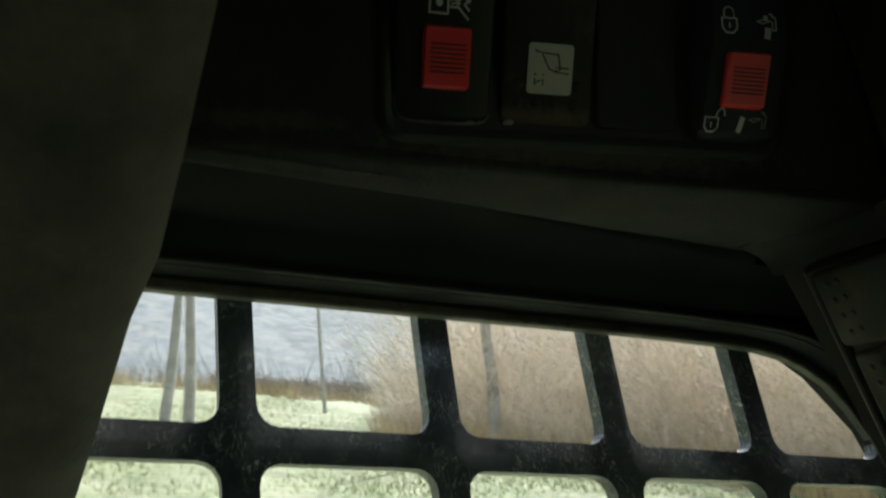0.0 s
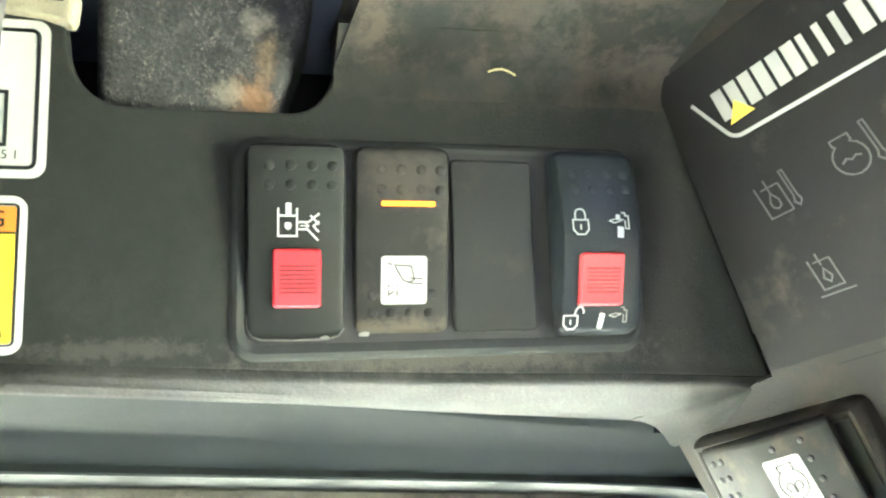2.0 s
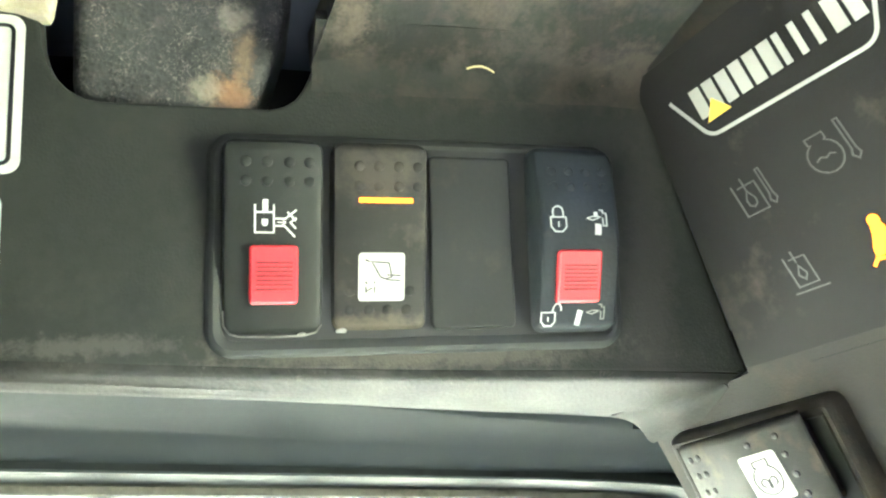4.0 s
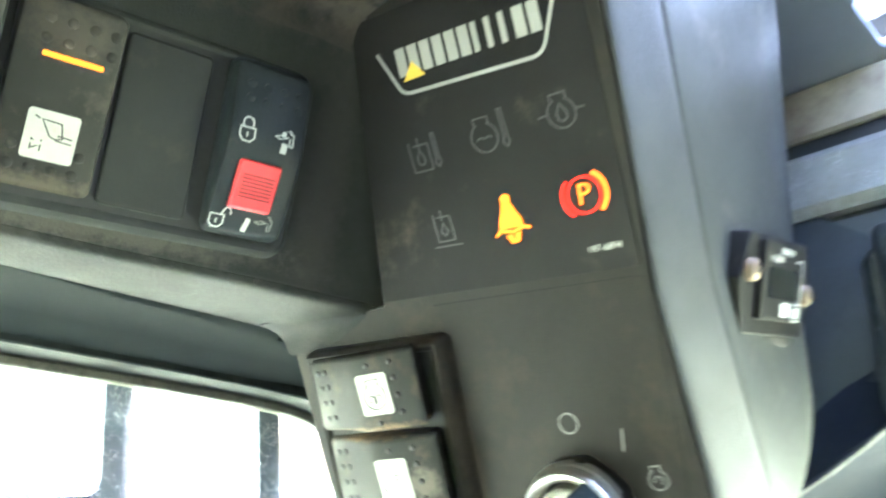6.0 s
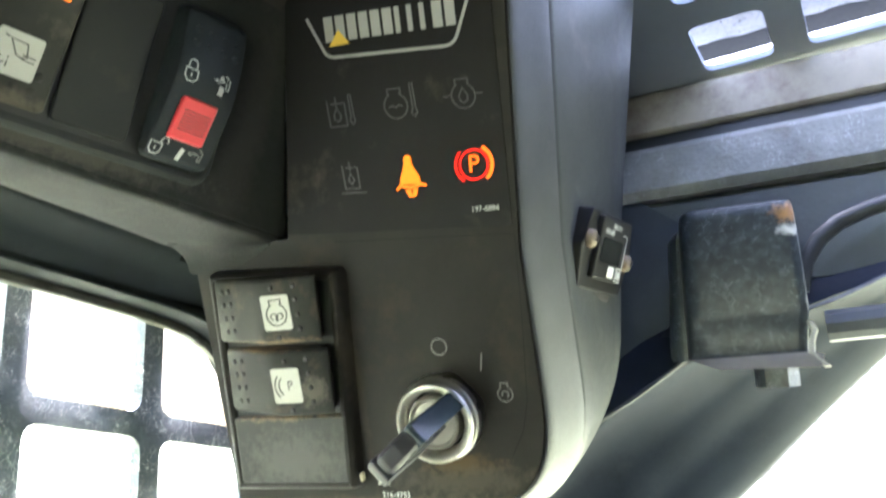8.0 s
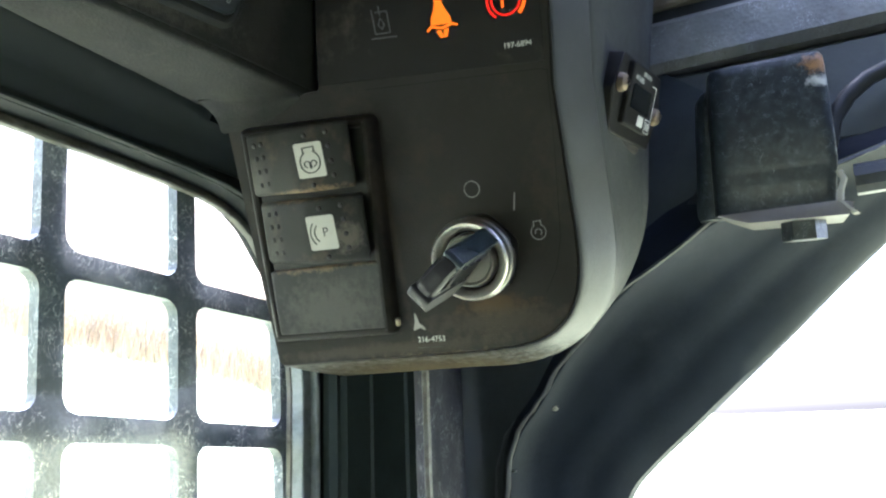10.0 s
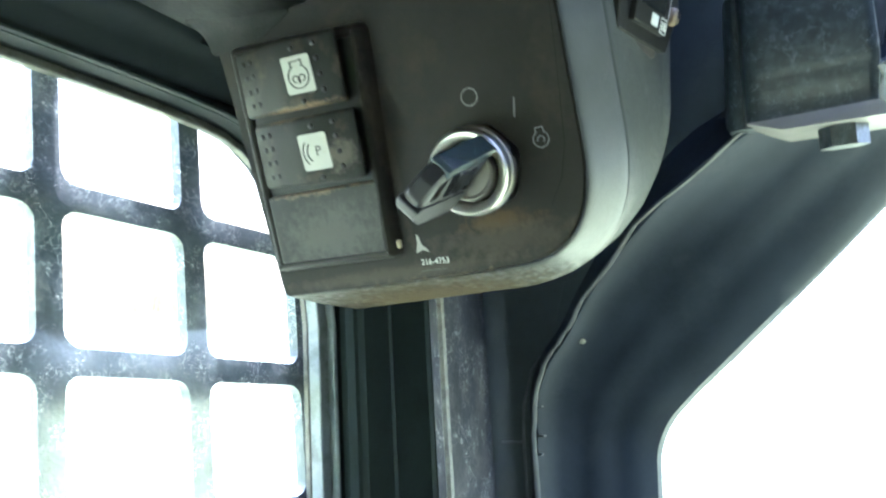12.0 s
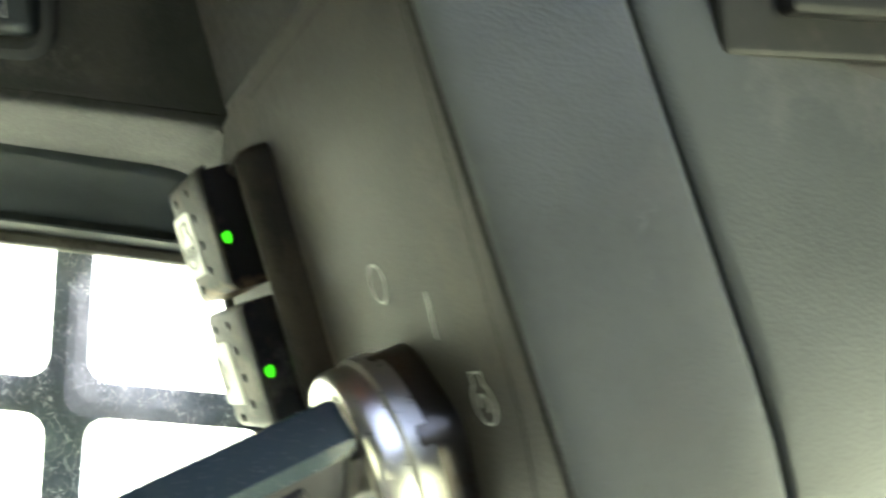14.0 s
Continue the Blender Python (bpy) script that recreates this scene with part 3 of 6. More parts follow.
thing("ground", bm, M_GRASS, Matrix(), "rough sunlit winter grass on a rising bank", "ground", kind="structure", scale=1)


def blades(name, spots, material, h0, h1, w, label, category, lean=0.3):
    """A crowd of thin upright stems: one joined mesh."""
    co, faces = [], []
    for x, y in spots:
        z = bank(x, y) - 0.03
        h, a = random.uniform(h0, h1), random.uniform(0, 6.28)
        dx, dy = lean * h * math.cos(a), lean * h * math.sin(a)
        b = random.uniform(0, 3.14)
        wx, wy = w * math.cos(b), w * math.sin(b)
        k = len(co)
        co += [(x - wx, y - wy, z), (x + wx, y + wy, z), (x + wx * 0.5 + dx * 0.45, y + wy * 0.5 + dy * 0.45, z + h * 0.6), (x - wx * 0.5 + dx * 0.45, y - wy * 0.5 + dy * 0.45, z + h * 0.6), (x + dx, y + dy, z + h)]
        faces += [(k, k + 1, k + 2, k + 3), (k + 3, k + 2, k + 4)]
    me = bpy.data.meshes.new(name)
    me.from_pydata(co, [], faces)
    me.materials.append(material)
    return tagged(new(name, me), label, category, kind="stuff")


def spots(count, r0, r1, a0=-25, a1=75, power=1.0):
    """Places round the cab by bearing, in degrees from the side window's outward way towards the front."""
    out = []
    for _ in range(count):
        r = r0 + (r1 - r0) * random.random() ** power
        a = radians(random.uniform(a0, a1))
        out.append((r * math.sin(a), r * math.cos(a)))
    return out


blades("grass", spots(64000, 5, 24, -10, 62, power=0.9) + spots(26000, 24, 40, -6, 24), M_BLADE, 0.04, 0.13, 0.006, "tufted short grass with dry blades", "grass")
blades("weeds", [p for p in spots(9000, 34, 40, -30, 22) if noise.noise((p[0] * 0.35, p[1] * 0.25, 5)) > -0.12] + spots(6000, 15.5, 19, 17, 60), M_DRY, 0.2, 1.0, 0.012, "dry tan weeds along the field edge", "weeds")


def thicket(x, y):
    """How high the thicket stands: it thins out towards the open field and grows in clumps."""
    edge = min(1.0, max(0.0, (math.degrees(math.atan2(x, y)) - 18) / 7))
    return (0.25 + 0.75 * edge) * (0.75 + 0.6 * noise.noise((x * 0.3, y * 0.3, 9)))


def twigs(name, spots_, material, height, w, label, category):
    """Bare shrubs: bent stems with side twigs, one joined mesh."""
    co, faces = [], []

    def stick(p, q, w0):
        b = random.uniform(0, 3.14)
        d = Vector((math.cos(b), math.sin(b), 0)) * w0
        k = len(co)
        co.extend([p - d, p + d, q + d * 0.5, q - d * 0.5])
        faces.append((k, k + 1, k + 2, k + 3))

    for x, y in spots_:
        h = height * thicket(x, y) * random.uniform(0.45, 1.1)
        p = Vector((x, y, bank(x, y) - 0.03))
        d = Vector((random.uniform(-0.7, 0.7), random.uniform(-0.7, 0.7), 1))
        for i in range(3):
            q = p + d * h / 3
            stick(p, q, w * (1 - 0.25 * i))
            for _ in range(4):
                e = d + Vector((random.uniform(-1.8, 1.8), random.uniform(-1.8, 1.8), random.uniform(-0.9, 0.3)))
                s = p.lerp(q, random.random())
                stick(s, s + e * h * random.uniform(0.05, 0.22), w * 0.7)
            p, d = q, d + Vector((random.uniform(-0.4, 0.4), random.uniform(-0.4, 0.4), 0))
    me = bpy.data.meshes.new(name)
    me.from_pydata(co, [], faces)
    me.materials.append(material)
    return tagged(new(name, me), label, category, kind="stuff")


twigs("brush", spots(5200, 17.5, 30, 18, 64), M_BRUSH, 6.2, 0.013, "thicket of bare brown brush", "brush")
twigs("low_bushes", spots(3200, 38, 45, 6, 24), M_BUSH, 4.0, 0.022, "low dark bushes at the field edge", "bushes")
blades("far_woods", spots(24000, 54, 120, -60, 70), M_HILL, 2.0, 6.5, 0.045, "leafless woods in the distance, greyed by painted haze", "woods", 0.35)
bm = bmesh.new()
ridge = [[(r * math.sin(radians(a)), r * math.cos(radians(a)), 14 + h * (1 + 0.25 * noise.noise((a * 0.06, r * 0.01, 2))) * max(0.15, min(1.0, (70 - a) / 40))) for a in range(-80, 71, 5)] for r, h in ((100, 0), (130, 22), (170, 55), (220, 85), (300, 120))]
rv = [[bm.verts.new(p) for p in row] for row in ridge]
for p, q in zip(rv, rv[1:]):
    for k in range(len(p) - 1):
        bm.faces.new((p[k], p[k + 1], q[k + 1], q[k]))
thing("backdrop", bm, M_HILL, Matrix(), "wooded ridge in the distance, haze painted into its grey", "hill", kind="structure", scale=1)


def bare_tree(x, y, height, girth, lean, seed, label):
    """A leafless tree: a tapered trunk, limbs and fine twigs."""
    rnd = random.Random(seed)
    z0 = bank(x, y) - 0.2

    def limb(bm, p, d, length, r, k=6):
        path, q = [], Vector(p)
        for i in range(7):
            path.append((q.copy(), r * (1 - 0.11 * i)))
            d = (d + Vector((rnd.uniform(-1, 1), rnd.uniform(-1, 1), rnd.uniform(-0.3, 0.5))) * 0.09).normalized()
            q = q + d * length / 6
        rings(bm, [[(c.x + a * math.cos(6.283 * j / k), c.y + a * math.sin(6.283 * j / k), c.z) for j in range(k)] for c, a in path])
        return path

    bm, crown = bmesh.new(), bmesh.new()
    path = limb(bm, (x, y, z0), Vector((lean, 0, 1)).normalized(), height, girth, 9)
    for i in range(9):
        c, r = path[rnd.randint(2, 6)]
        a = rnd.uniform(0, 6.28)
        sub = limb(crown, c, Vector((math.cos(a), math.sin(a), rnd.uniform(0.5, 1.3))).normalized(), height * rnd.uniform(0.2, 0.4), r * 0.45, 5)
        for _ in range(5):
            c2, r2 = sub[rnd.randint(1, 6)]
            a = rnd.uniform(0, 6.28)
            limb(crown, c2, Vector((math.cos(a), math.sin(a), rnd.uniform(0.2, 1.2))).normalized(), height * rnd.uniform(0.06, 0.14), r2 * 0.45, 4)
    base = new("tree")
    tagged(base, label, "tree", "bare trees at the field edge")
    part("trunk", bm, M_BARK, base, scale=1)
    part("crown", crown, M_BARK, base, scale=1)
    return base


for n_, (brg, r_, h_, g_, l_) in enumerate(((2.8, 15.0, 9, 0.11, 0.02), (4.6, 15.6, 10, 0.12, 0.06), (26.5, 17.5, 12, 0.16, 0.02), (14.2, 26.0, 13, 0.07, 0.0), (38.0, 24.0, 12, 0.12, -0.03), (50.0, 26.0, 12, 0.14, 0.02), (-6.0, 24.0, 13, 0.13, 0.02))):
    a_ = radians(brg)
    bare_tree(r_ * math.sin(a_) - 0.2, r_ * math.cos(a_), h_, g_, l_, n_, "slim leafless tree with pale grey bark")

# ---------------------------------------------------------------- side window: guard, pane, seals
PITCH_X, PITCH_Z, LEAN_X, DROP_Z = 0.0615, 0.0595, -0.055, -0.065


def guard_at(i, j):
    """Centre of the bar crossing i, j on the guard's plane."""
    z = 1.8335 + PITCH_Z * j
    x = 0.0012 + PITCH_X * i
    return x + LEAN_X * (z - 1.828), z + DROP_Z * (x + 0.03)


bm = bmesh.new()
HOLE_R = 0.0062
cache = {}


def gv(i, j, dx, dz, y):
    x, z = guard_at(i, j)
    key = (round(x + dx, 5), round(z + dz, 5), y)
    if key not in cache:
        cache[key] = bm.verts.new((x + dx, y, z + dz))
    return cache[key]


for i in range(-10, 2):
    for j in range(-9, 2):
        hole = rrect(0.0050, PITCH_X - 0.0050, 0.0050, PITCH_Z - 0.0050, HOLE_R, 4)
        corner = ((1, 1), (0, 1), (0, 0), (1, 0))
        x0, z0 = guard_at(i, j)
        for y in (0.1415, 0.1475):
            inner = [bm.verts.new((x0 + px + LEAN_X * pz, y, z0 + pz + DROP_Z * px)) for px, pz in hole]
            outer = [gv(i + a, j + b, 0, 0, y) for a, b in corner]
            for c in range(4):
                for k in range(4):
                    bm.faces.new((outer[c], inner[c * 5 + k], inner[c * 5 + k + 1]))
                bm.faces.new((outer[c], inner[c * 5 + 4], inner[(c * 5 + 5) % 20], outer[(c + 1) % 4]))
            if y < 0.145:
                first = inner
        for k in range(20):
            bm.faces.new((first[k - 1], first[k], inner[k], inner[k - 1]))
thing("window_guard", bm, M_GUARD, Matrix(), "chipped black steel guard with square punched holes outside the window", "window guard", smooth=False, scale=1)

bm = bmesh.new()
box(bm, -0.61, 0.072, 0.1365, 0.1385, 1.27, ZTOP + 0.012)
pane = thing("window_1", bm, M_GLASS, Matrix(), "clear scratched side window pane", "window", kind="structure", smooth=False, scale=1)
pane.visible_shadow = False


# line of the pane's edge: along the top, round the corner and down the front side
EDGE = [(-0.60, 1.9055), (-0.45, 1.8980), (-0.30, 1.8912), (-0.20, 1.8866), (-0.10, 1.8820), (-0.05, 1.8795), (-0.02, 1.8775), (0.0, 1.8755), (0.012, 1.8730), (0.022, 1.8688), (0.032, 1.8620), (0.040, 1.8530), (0.047, 1.8410), (0.053, 1.8250), (0.057, 1.8060), (0.0585, 1.79), (0.0585, 1.70), (0.0570, 1.5), (0.055, 1.27)]


def edge_strip(name, o0, o1, y0, y1, material, label, line=EDGE):
    """A strip along the pane's edge, from o0 to o1 outward of it."""
    bm, lv = bmesh.new(), []
    for k, p in enumerate(line):
        a, b = Vector(line[max(k - 1, 0)]), Vector(line[min(k + 1, len(line) - 1)])
        d = (b - a).normalized()
        nx, nz = -d.y, d.x
        wob = 0.0004 * noise.noise((p[0] * 60, p[1] * 60, 1.0))
        lv.append([(p[0] + nx * (o + wob), y, p[1] + nz * (o + wob)) for o, y in ((o0, y1), (o0, y0 + 0.0006), (o0 + 0.0006, y0), (o1, y0), (o1, y1))])
    loft(bm, lv)
    return part(name, bm, material, pane, label, scale=1)


edge_strip("glazing_seal", 0.0, 0.0075, 0.1222, 0.1362, M_SEAL_DARK, "dark rubber glazing seal", EDGE[:13])
edge_strip("edge_channel", 0.0, 0.0052, 0.1262, 0.1362, M_CHANNEL, "pale translucent channel along the pane's edge", EDGE[12:])
edge_strip("channel_bead", 0.0056, 0.0072, 0.1222, 0.1352, M_CHANNEL_BEAD, "pale bead beside the channel", EDGE[12:])
edge_strip("seal_bead", -0.0036, -0.0008, 0.1322, 0.1360, M_SEAL, "dusty beige seal bead", EDGE[:13])
edge_strip("seal_base", -0.0006, 0.0006, 0.1330, 0.1360, M_SEAL, "dusty beige seal edge")
edge_strip("seal_lip", -0.0002, 0.0030, 0.1186, 0.1216, M_SEAL_DARK, "dark rubber lip", EDGE[:13])
bm = bmesh.new()
corner_ = [(x + (0.004 if z > 1.85 else 0.0074), z + 0.004) for x, z in EDGE[5:]] + [(0.0735, 1.27), (0.0735, 1.915), (-0.05, 1.915)]
f_, b_ = [[bm.verts.new((x, y, z)) for x, z in corner_] for y in (0.1236, 0.1490)]
for t in tessellate_polygon([[Vector((x, z, 0)) for x, z in corner_]]):
    bm.faces.new([f_[i] for i in t])
    bm.faces.new([b_[i] for i in t])
for i in range(len(corner_)):
    bm.faces.new((f_[i - 1], f_[i], b_[i], b_[i - 1]))
part("corner_trim", bm, M_HEADER, pane, "dark trim behind the rounded corner", smooth=False, scale=1)

# the dark header between the console's lip and the window
bm = bmesh.new()
lv = []
for x, yl in ((-0.60, 0.080), (-0.40, 0.080), (-0.2154, 0.081), (-0.142, 0.0855), (-0.028, 0.0945), (0.06, 0.0965)):
    z = ZTOP - 0.048 * (x + 0.1) + (0.4 * x * x if x > 0 else 0)
    lv.append([(x, yl + 0.006, 1.902), (x, yl + 0.002, 1.8965 - 0.0032 * min(1.0, max(0.0, (x + 0.2) / 0.17))), (x, 0.0985, min(1.895, z + 0.0072)), (x, 0.108, z + 0.0034), (x, 0.1088, z + 0.0027), (x, 0.1186, z - 0.0020), (x, 0.150, z + 0.010), (x, 0.150, 1.93), (x, yl + 0.01, 1.93)])
loft(bm, lv)
box(bm, -0.075, 0.066, 0.0975, 0.148, 1.8925, 1.925)
thing("window_header", bm, M_HEADER, Matrix(), "smooth blue-black header trim above the side window", "trim", kind="structure", scale=1)

# ---------------------------------------------------------------- overhead switch console
FACE_N = -3.0
outline = [(-300, -20), (-86, -23.6), (-20, -27.6), (26, -29.6), (68, -31.0), (110, -33.0), (81, 50), (60, 52), (0, 53), (-9, 52), (-10.2, 49.5), (-11.4, 45.8), (-12.8, 42.6), (-14.8, 39.9), (-17.6, 38.0), (-21, 37.2), (-60, 37.2), (-64, 37.8), (-67.6, 39.6), (-70.4, 42.4), (-72.4, 46), (-73.6, 50), (-74, 54), (-75, 61), (-300, 61)]
bm = bmesh.new()
slab(bm, outline, FACE_N - 5, FACE_N, 0.8, 2)
console = thing("overhead_console", bm, M_CONSOLE, FS, "dusty dark grey moulded overhead console with rocker switches", "console")
# rounded lip under the face
bm = bmesh.new()
inv = FS.inverted()
lv = []
for u, vf, x, yb, zb in ((-300, -20.5, -0.427, 0.112, 1.8985), (-180, -22.5, -0.305, 0.095, 1.897), (-83, -24.6, -0.2118, 0.0822, 1.8955), (-18, -28.6, -0.144, 0.0870, 1.8950), (26, -30.6, -0.105, 0.0902, 1.894), (68, -32.0, -0.063, 0.0922, 1.893), (104, -34.0, -0.0272, 0.0970, 1.893), (116, -34.6, -0.012, 0.0985, 1.893), (134, -35.2, 0.006, 0.1005, 1.8928)):
    edge_ = inv @ Vector((x, yb, zb)) * 1000
    top_ = inv @ Vector((x, yb + 0.003, 1.907)) * 1000
    front = Vector((u, vf, FACE_N - 0.15))
    k_ = min(1.0, max(0.0, (FACE_N - 2 - edge_.z) / 14))
    low_ = Vector((u, vf - 2.0 - 0.2 * k_, FACE_N - 0.5 - 2.1 * k_))
    prof = [Vector((u, vf + 5, FACE_N - 3)), Vector((u, vf + 1.2, FACE_N - 0.1)), front, Vector((u, vf - 0.9, FACE_N - 0.25 - 0.35 * k_)), Vector((u, vf - 1.6, FACE_N - 0.35 - 1.15 * k_)), low_, low_.lerp(edge_, 0.35) + Vector((0, -0.5 * k_, 0.6)), low_.lerp(edge_, 0.7) + Vector((0, -0.4 * k_, 0.6)), edge_ + Vector((0, 0.2, 0.3)), edge_ + Vector((0, 0.1, -0.9)), top_, Vector((u, vf + 8, FACE_N - 9))]
    lv.append([tuple(p) for p in prof])
loft(bm, lv)
part("lower_lip", bm, M_LIP, console, "pale worn dusty lip")
# frame round the row of switches
bm = bmesh.new()
outer, inner = rrect(-36.3, 72.4, -25.0, 31, 7, 6), rrect(-32.3, 70.0, -20.6, 28.8, 3.6, 6)
rings(bm, [[(x, y, FACE_N - 0.5) for x, y in outer], [(x, y, FACE_N + 0.5) for x, y in inset(outer, 0.5)], [(x, y, FACE_N + 1.2) for x, y in inset(outer, 1.3)], [(x, y, FACE_N + 1.5) for x, y in inset(outer, 2.2)], [(x, y, FACE_N + 1.2) for x, y in inset(outer, 3.2)], [(x, y, FACE_N + 0.5) for x, y in inner], [(x, y, FACE_N - 4) for x, y in inset(inner, 0.4)]], False, False)
part("switch_frame", bm, M_FRAME, console, "soft dusty roll round the switches")
bm = bmesh.new()
slab(bm, rrect(-33.0, 70.4, -21.6, 28.4, 4, 6), FACE_N - 0.5, FACE_N + 0.25, 0)
part("switch_well", bm, M_WELL, console, "black switch well")
# headliner above the console, with the notch of the cut-out
HL = [(-0.43, 0.046), (-0.2055, 0.034), (-0.2035, -0.02), (-0.20, -0.06), (-0.138, -0.07), (-0.1405, -0.02), (-0.1435, 0.041), (-0.10, 0.0385), (-0.046, 0.029), (-0.032, -0.04), (-0.03, -0.30), (-0.43, -0.30)]
bm = bmesh.new()
hv = lambda x, y: 1.9690 + 0.09 * (0.035 - y) + 0.0022 * noise.noise((x * 40, y * 40, 0))
top = [(x, y) for x, y in HL]
vsb = [bm.verts.new((x, y, hv(x, y))) for x, y in top]
vst = [bm.verts.new((x, y, hv(x, y) + 0.012)) for x, y in top]
for t in tessellate_polygon([[Vector((x, y, 0)) for x, y in top]]):
    bm.faces.new([vsb[i] for i in t])
    bm.faces.new([vst[i] for i in t])
for i in range(len(top)):
    bm.faces.new((vsb[i - 1], vsb[i], vst[i], vst[i - 1]))
bmesh.ops.subdivide_edges(bm, edges=[e for e in bm.edges if e.calc_length() > 0.03], cuts=3, use_grid_fill=True)
for v in bm.verts:
    v.co.z += 0.001 * noise.noise(v.co * 45)
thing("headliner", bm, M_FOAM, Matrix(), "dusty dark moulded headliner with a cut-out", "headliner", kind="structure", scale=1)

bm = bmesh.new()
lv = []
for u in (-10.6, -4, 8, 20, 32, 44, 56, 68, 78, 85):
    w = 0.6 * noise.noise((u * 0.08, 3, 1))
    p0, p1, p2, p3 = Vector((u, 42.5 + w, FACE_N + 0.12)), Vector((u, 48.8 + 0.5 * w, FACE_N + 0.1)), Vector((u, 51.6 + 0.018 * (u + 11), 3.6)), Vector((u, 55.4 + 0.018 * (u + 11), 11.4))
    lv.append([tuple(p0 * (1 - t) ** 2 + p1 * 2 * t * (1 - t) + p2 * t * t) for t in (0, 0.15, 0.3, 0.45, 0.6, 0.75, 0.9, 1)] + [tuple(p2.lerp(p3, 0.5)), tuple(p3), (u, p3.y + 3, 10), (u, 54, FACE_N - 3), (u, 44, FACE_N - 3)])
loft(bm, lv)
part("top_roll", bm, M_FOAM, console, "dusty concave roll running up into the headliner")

# brown fluff caught along the headliner's front edge
rnd = random.Random(31)
co, faces = [], []
for _ in range(170):
    u = rnd.choice((rnd.uniform(-8, 82), rnd.gauss(78, 4), rnd.gauss(4, 5)))
    v = 48.6 + 0.5 * math.sin(u * 0.11) + rnd.gauss(0.2, 0.9)
    a, k0, r = rnd.uniform(0, 6.28), len(co), rnd.uniform(0.25, 0.9)
    for j in range(6):
        t = a + j * 1.047
        q = r * rnd.uniform(0.6, 1.3)
        co.append(tuple(MM * c for c in (u + 1.7 * q * math.cos(t), v + 0.8 * q * math.sin(t), -1.7 + 0.55 * (v - 48.6) + rnd.uniform(0, 0.3))))
    co.append(tuple(MM * c for c in (u, v - 0.3, -1.6 + 0.55 * (v - 48.6) + r * 0.5)))
    faces += [(k0 + j, k0 + (j + 1) % 6, k0 + 6) for j in range(6)]
me = bpy.data.meshes.new("fluff")
me.from_pydata(co, [], faces)
me.materials.append(M_FLUFF)
fluff = tagged(new("fluff", me), "brown dust fluff along the headliner's edge", "dust", kind="stuff")
fluff.matrix_world = FS

# the worn block that shows in the cut-out
bm = bmesh.new()
slab(bm, round_poly([(-68.6, 39.0), (-25.5, 34.6), (-15.5, 66), (-12, 110), (-70, 110)], [7, 7, 5, 4, 4], 6), -42, -9, 4, 4)
bmesh.ops.subdivide_edges(bm, edges=[e for e in bm.edges if e.calc_length() > 5], cuts=4, use_grid_fill=True)
for v_ in bm.verts:
    v_.co.z += 0.5 * noise.noise(v_.co * 0.12) + 0.25 * noise.noise(v_.co * 0.5)
thing("casting_block", bm, M_BLOCK, FS, "chipped black cast block with rust in the console's cut-out", "bracket")
# added black sheet that stands for the shade deep in the cut-out
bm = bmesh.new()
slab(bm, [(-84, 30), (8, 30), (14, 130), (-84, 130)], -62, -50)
thing("cavity_dark_sheet", bm, M_BLACK, FS, "added black sheet for the dark behind the cut-out", "trim", kind="structure", smooth=False)
bm = bmesh.new()
slab(bm, round_poly([(-125, 60.0), (-100, 59.0), (-88, 58.4), (-80, 57.4), (-75.5, 56.4), (-72.4, 55.4), (-71.6, 57.2), (-71.0, 62), (-73, 80), (-125, 82)], [0, 1, 1, 1, 1, 0.8, 0.6, 1, 1, 0], 3), -4.5, 0.8, 1.2, 3)
for v_ in bm.verts:
    v_.co += Vector((0.5, 0.5, 0.7)) * noise.noise(v_.co * 0.35)
thing("foam_strip", bm, M_TAN, FS, "torn tan foam strip at the cut-out", "foam")
bm = bmesh.new()
path = [(29.5, 49.3), (31.5, 50.0), (33.5, 50.2), (35.5, 49.6), (37, 48.7)]
rings(bm, [[(u, v + 0.3 * math.cos(a), 1.6 + 0.3 * math.sin(a)) for a in (0, 1.57, 3.14, 4.71)] for u, v in path])
thing("straw", bm, M_STRAW, FS, "bit of dry straw stuck at the headliner's edge", "straw")


# ---- rocker switches
def rocker_body(bm, u0, u1, stations, base, bevel=1.6, corner=2.6):
    """A rocker lofted along v: stations are rows of v and height; its four corners are rounded."""
    def at(v):
        return height(stations, v)
    va, vb = stations[0][0], stations[-1][0]
    ends = sorted((va + corner * (1 - math.cos(radians(18 * k))), corner * (1 - math.sin(radians(18 * k)))) for k in range(6))
    rows = ends + [(v, 0.0) for v, h in stations if va + corner < v < vb - corner] + [(va + vb - v, e) for v, e in reversed(ends)]
    lv = []
    for v, e in rows:
        h = at(v) - 0.25 * e
        lv.append([(u0 + e, v, base), (u0 + e, v, h - bevel), (u0 + bevel * 0.35 + e, v, h - bevel * 0.3), (u0 + bevel + e, v, h), (u1 - bevel - e, v, h), (u1 - bevel * 0.35 - e, v, h - bevel * 0.3), (u1 - e, v, h - bevel), (u1 - e, v, base)])
    loft(bm, lv)


def height(stations, v):
    for (a, h), (b, g) in zip(stations, stations[1:]):
        if a <= v <= b:
            return h + (g - h) * (v - a) / (b - a)
    return stations[0][1] if v < stations[0][0] else stations[-1][1]


def dimples(parent, us, vs_, at, material, r=1.4):
    for v in vs_:
        for u in us:
            bm = bmesh.new()
            h = at(u, v)
            lathe(bm, [(r, h - 0.25), (r * 0.92, h + 0.12), (r * 0.7, h + 0.3), (r * 0.35, h + 0.4), (r * 0.05, h + 0.42)], u, v, 10)
            part("dimple", bm, material, parent)


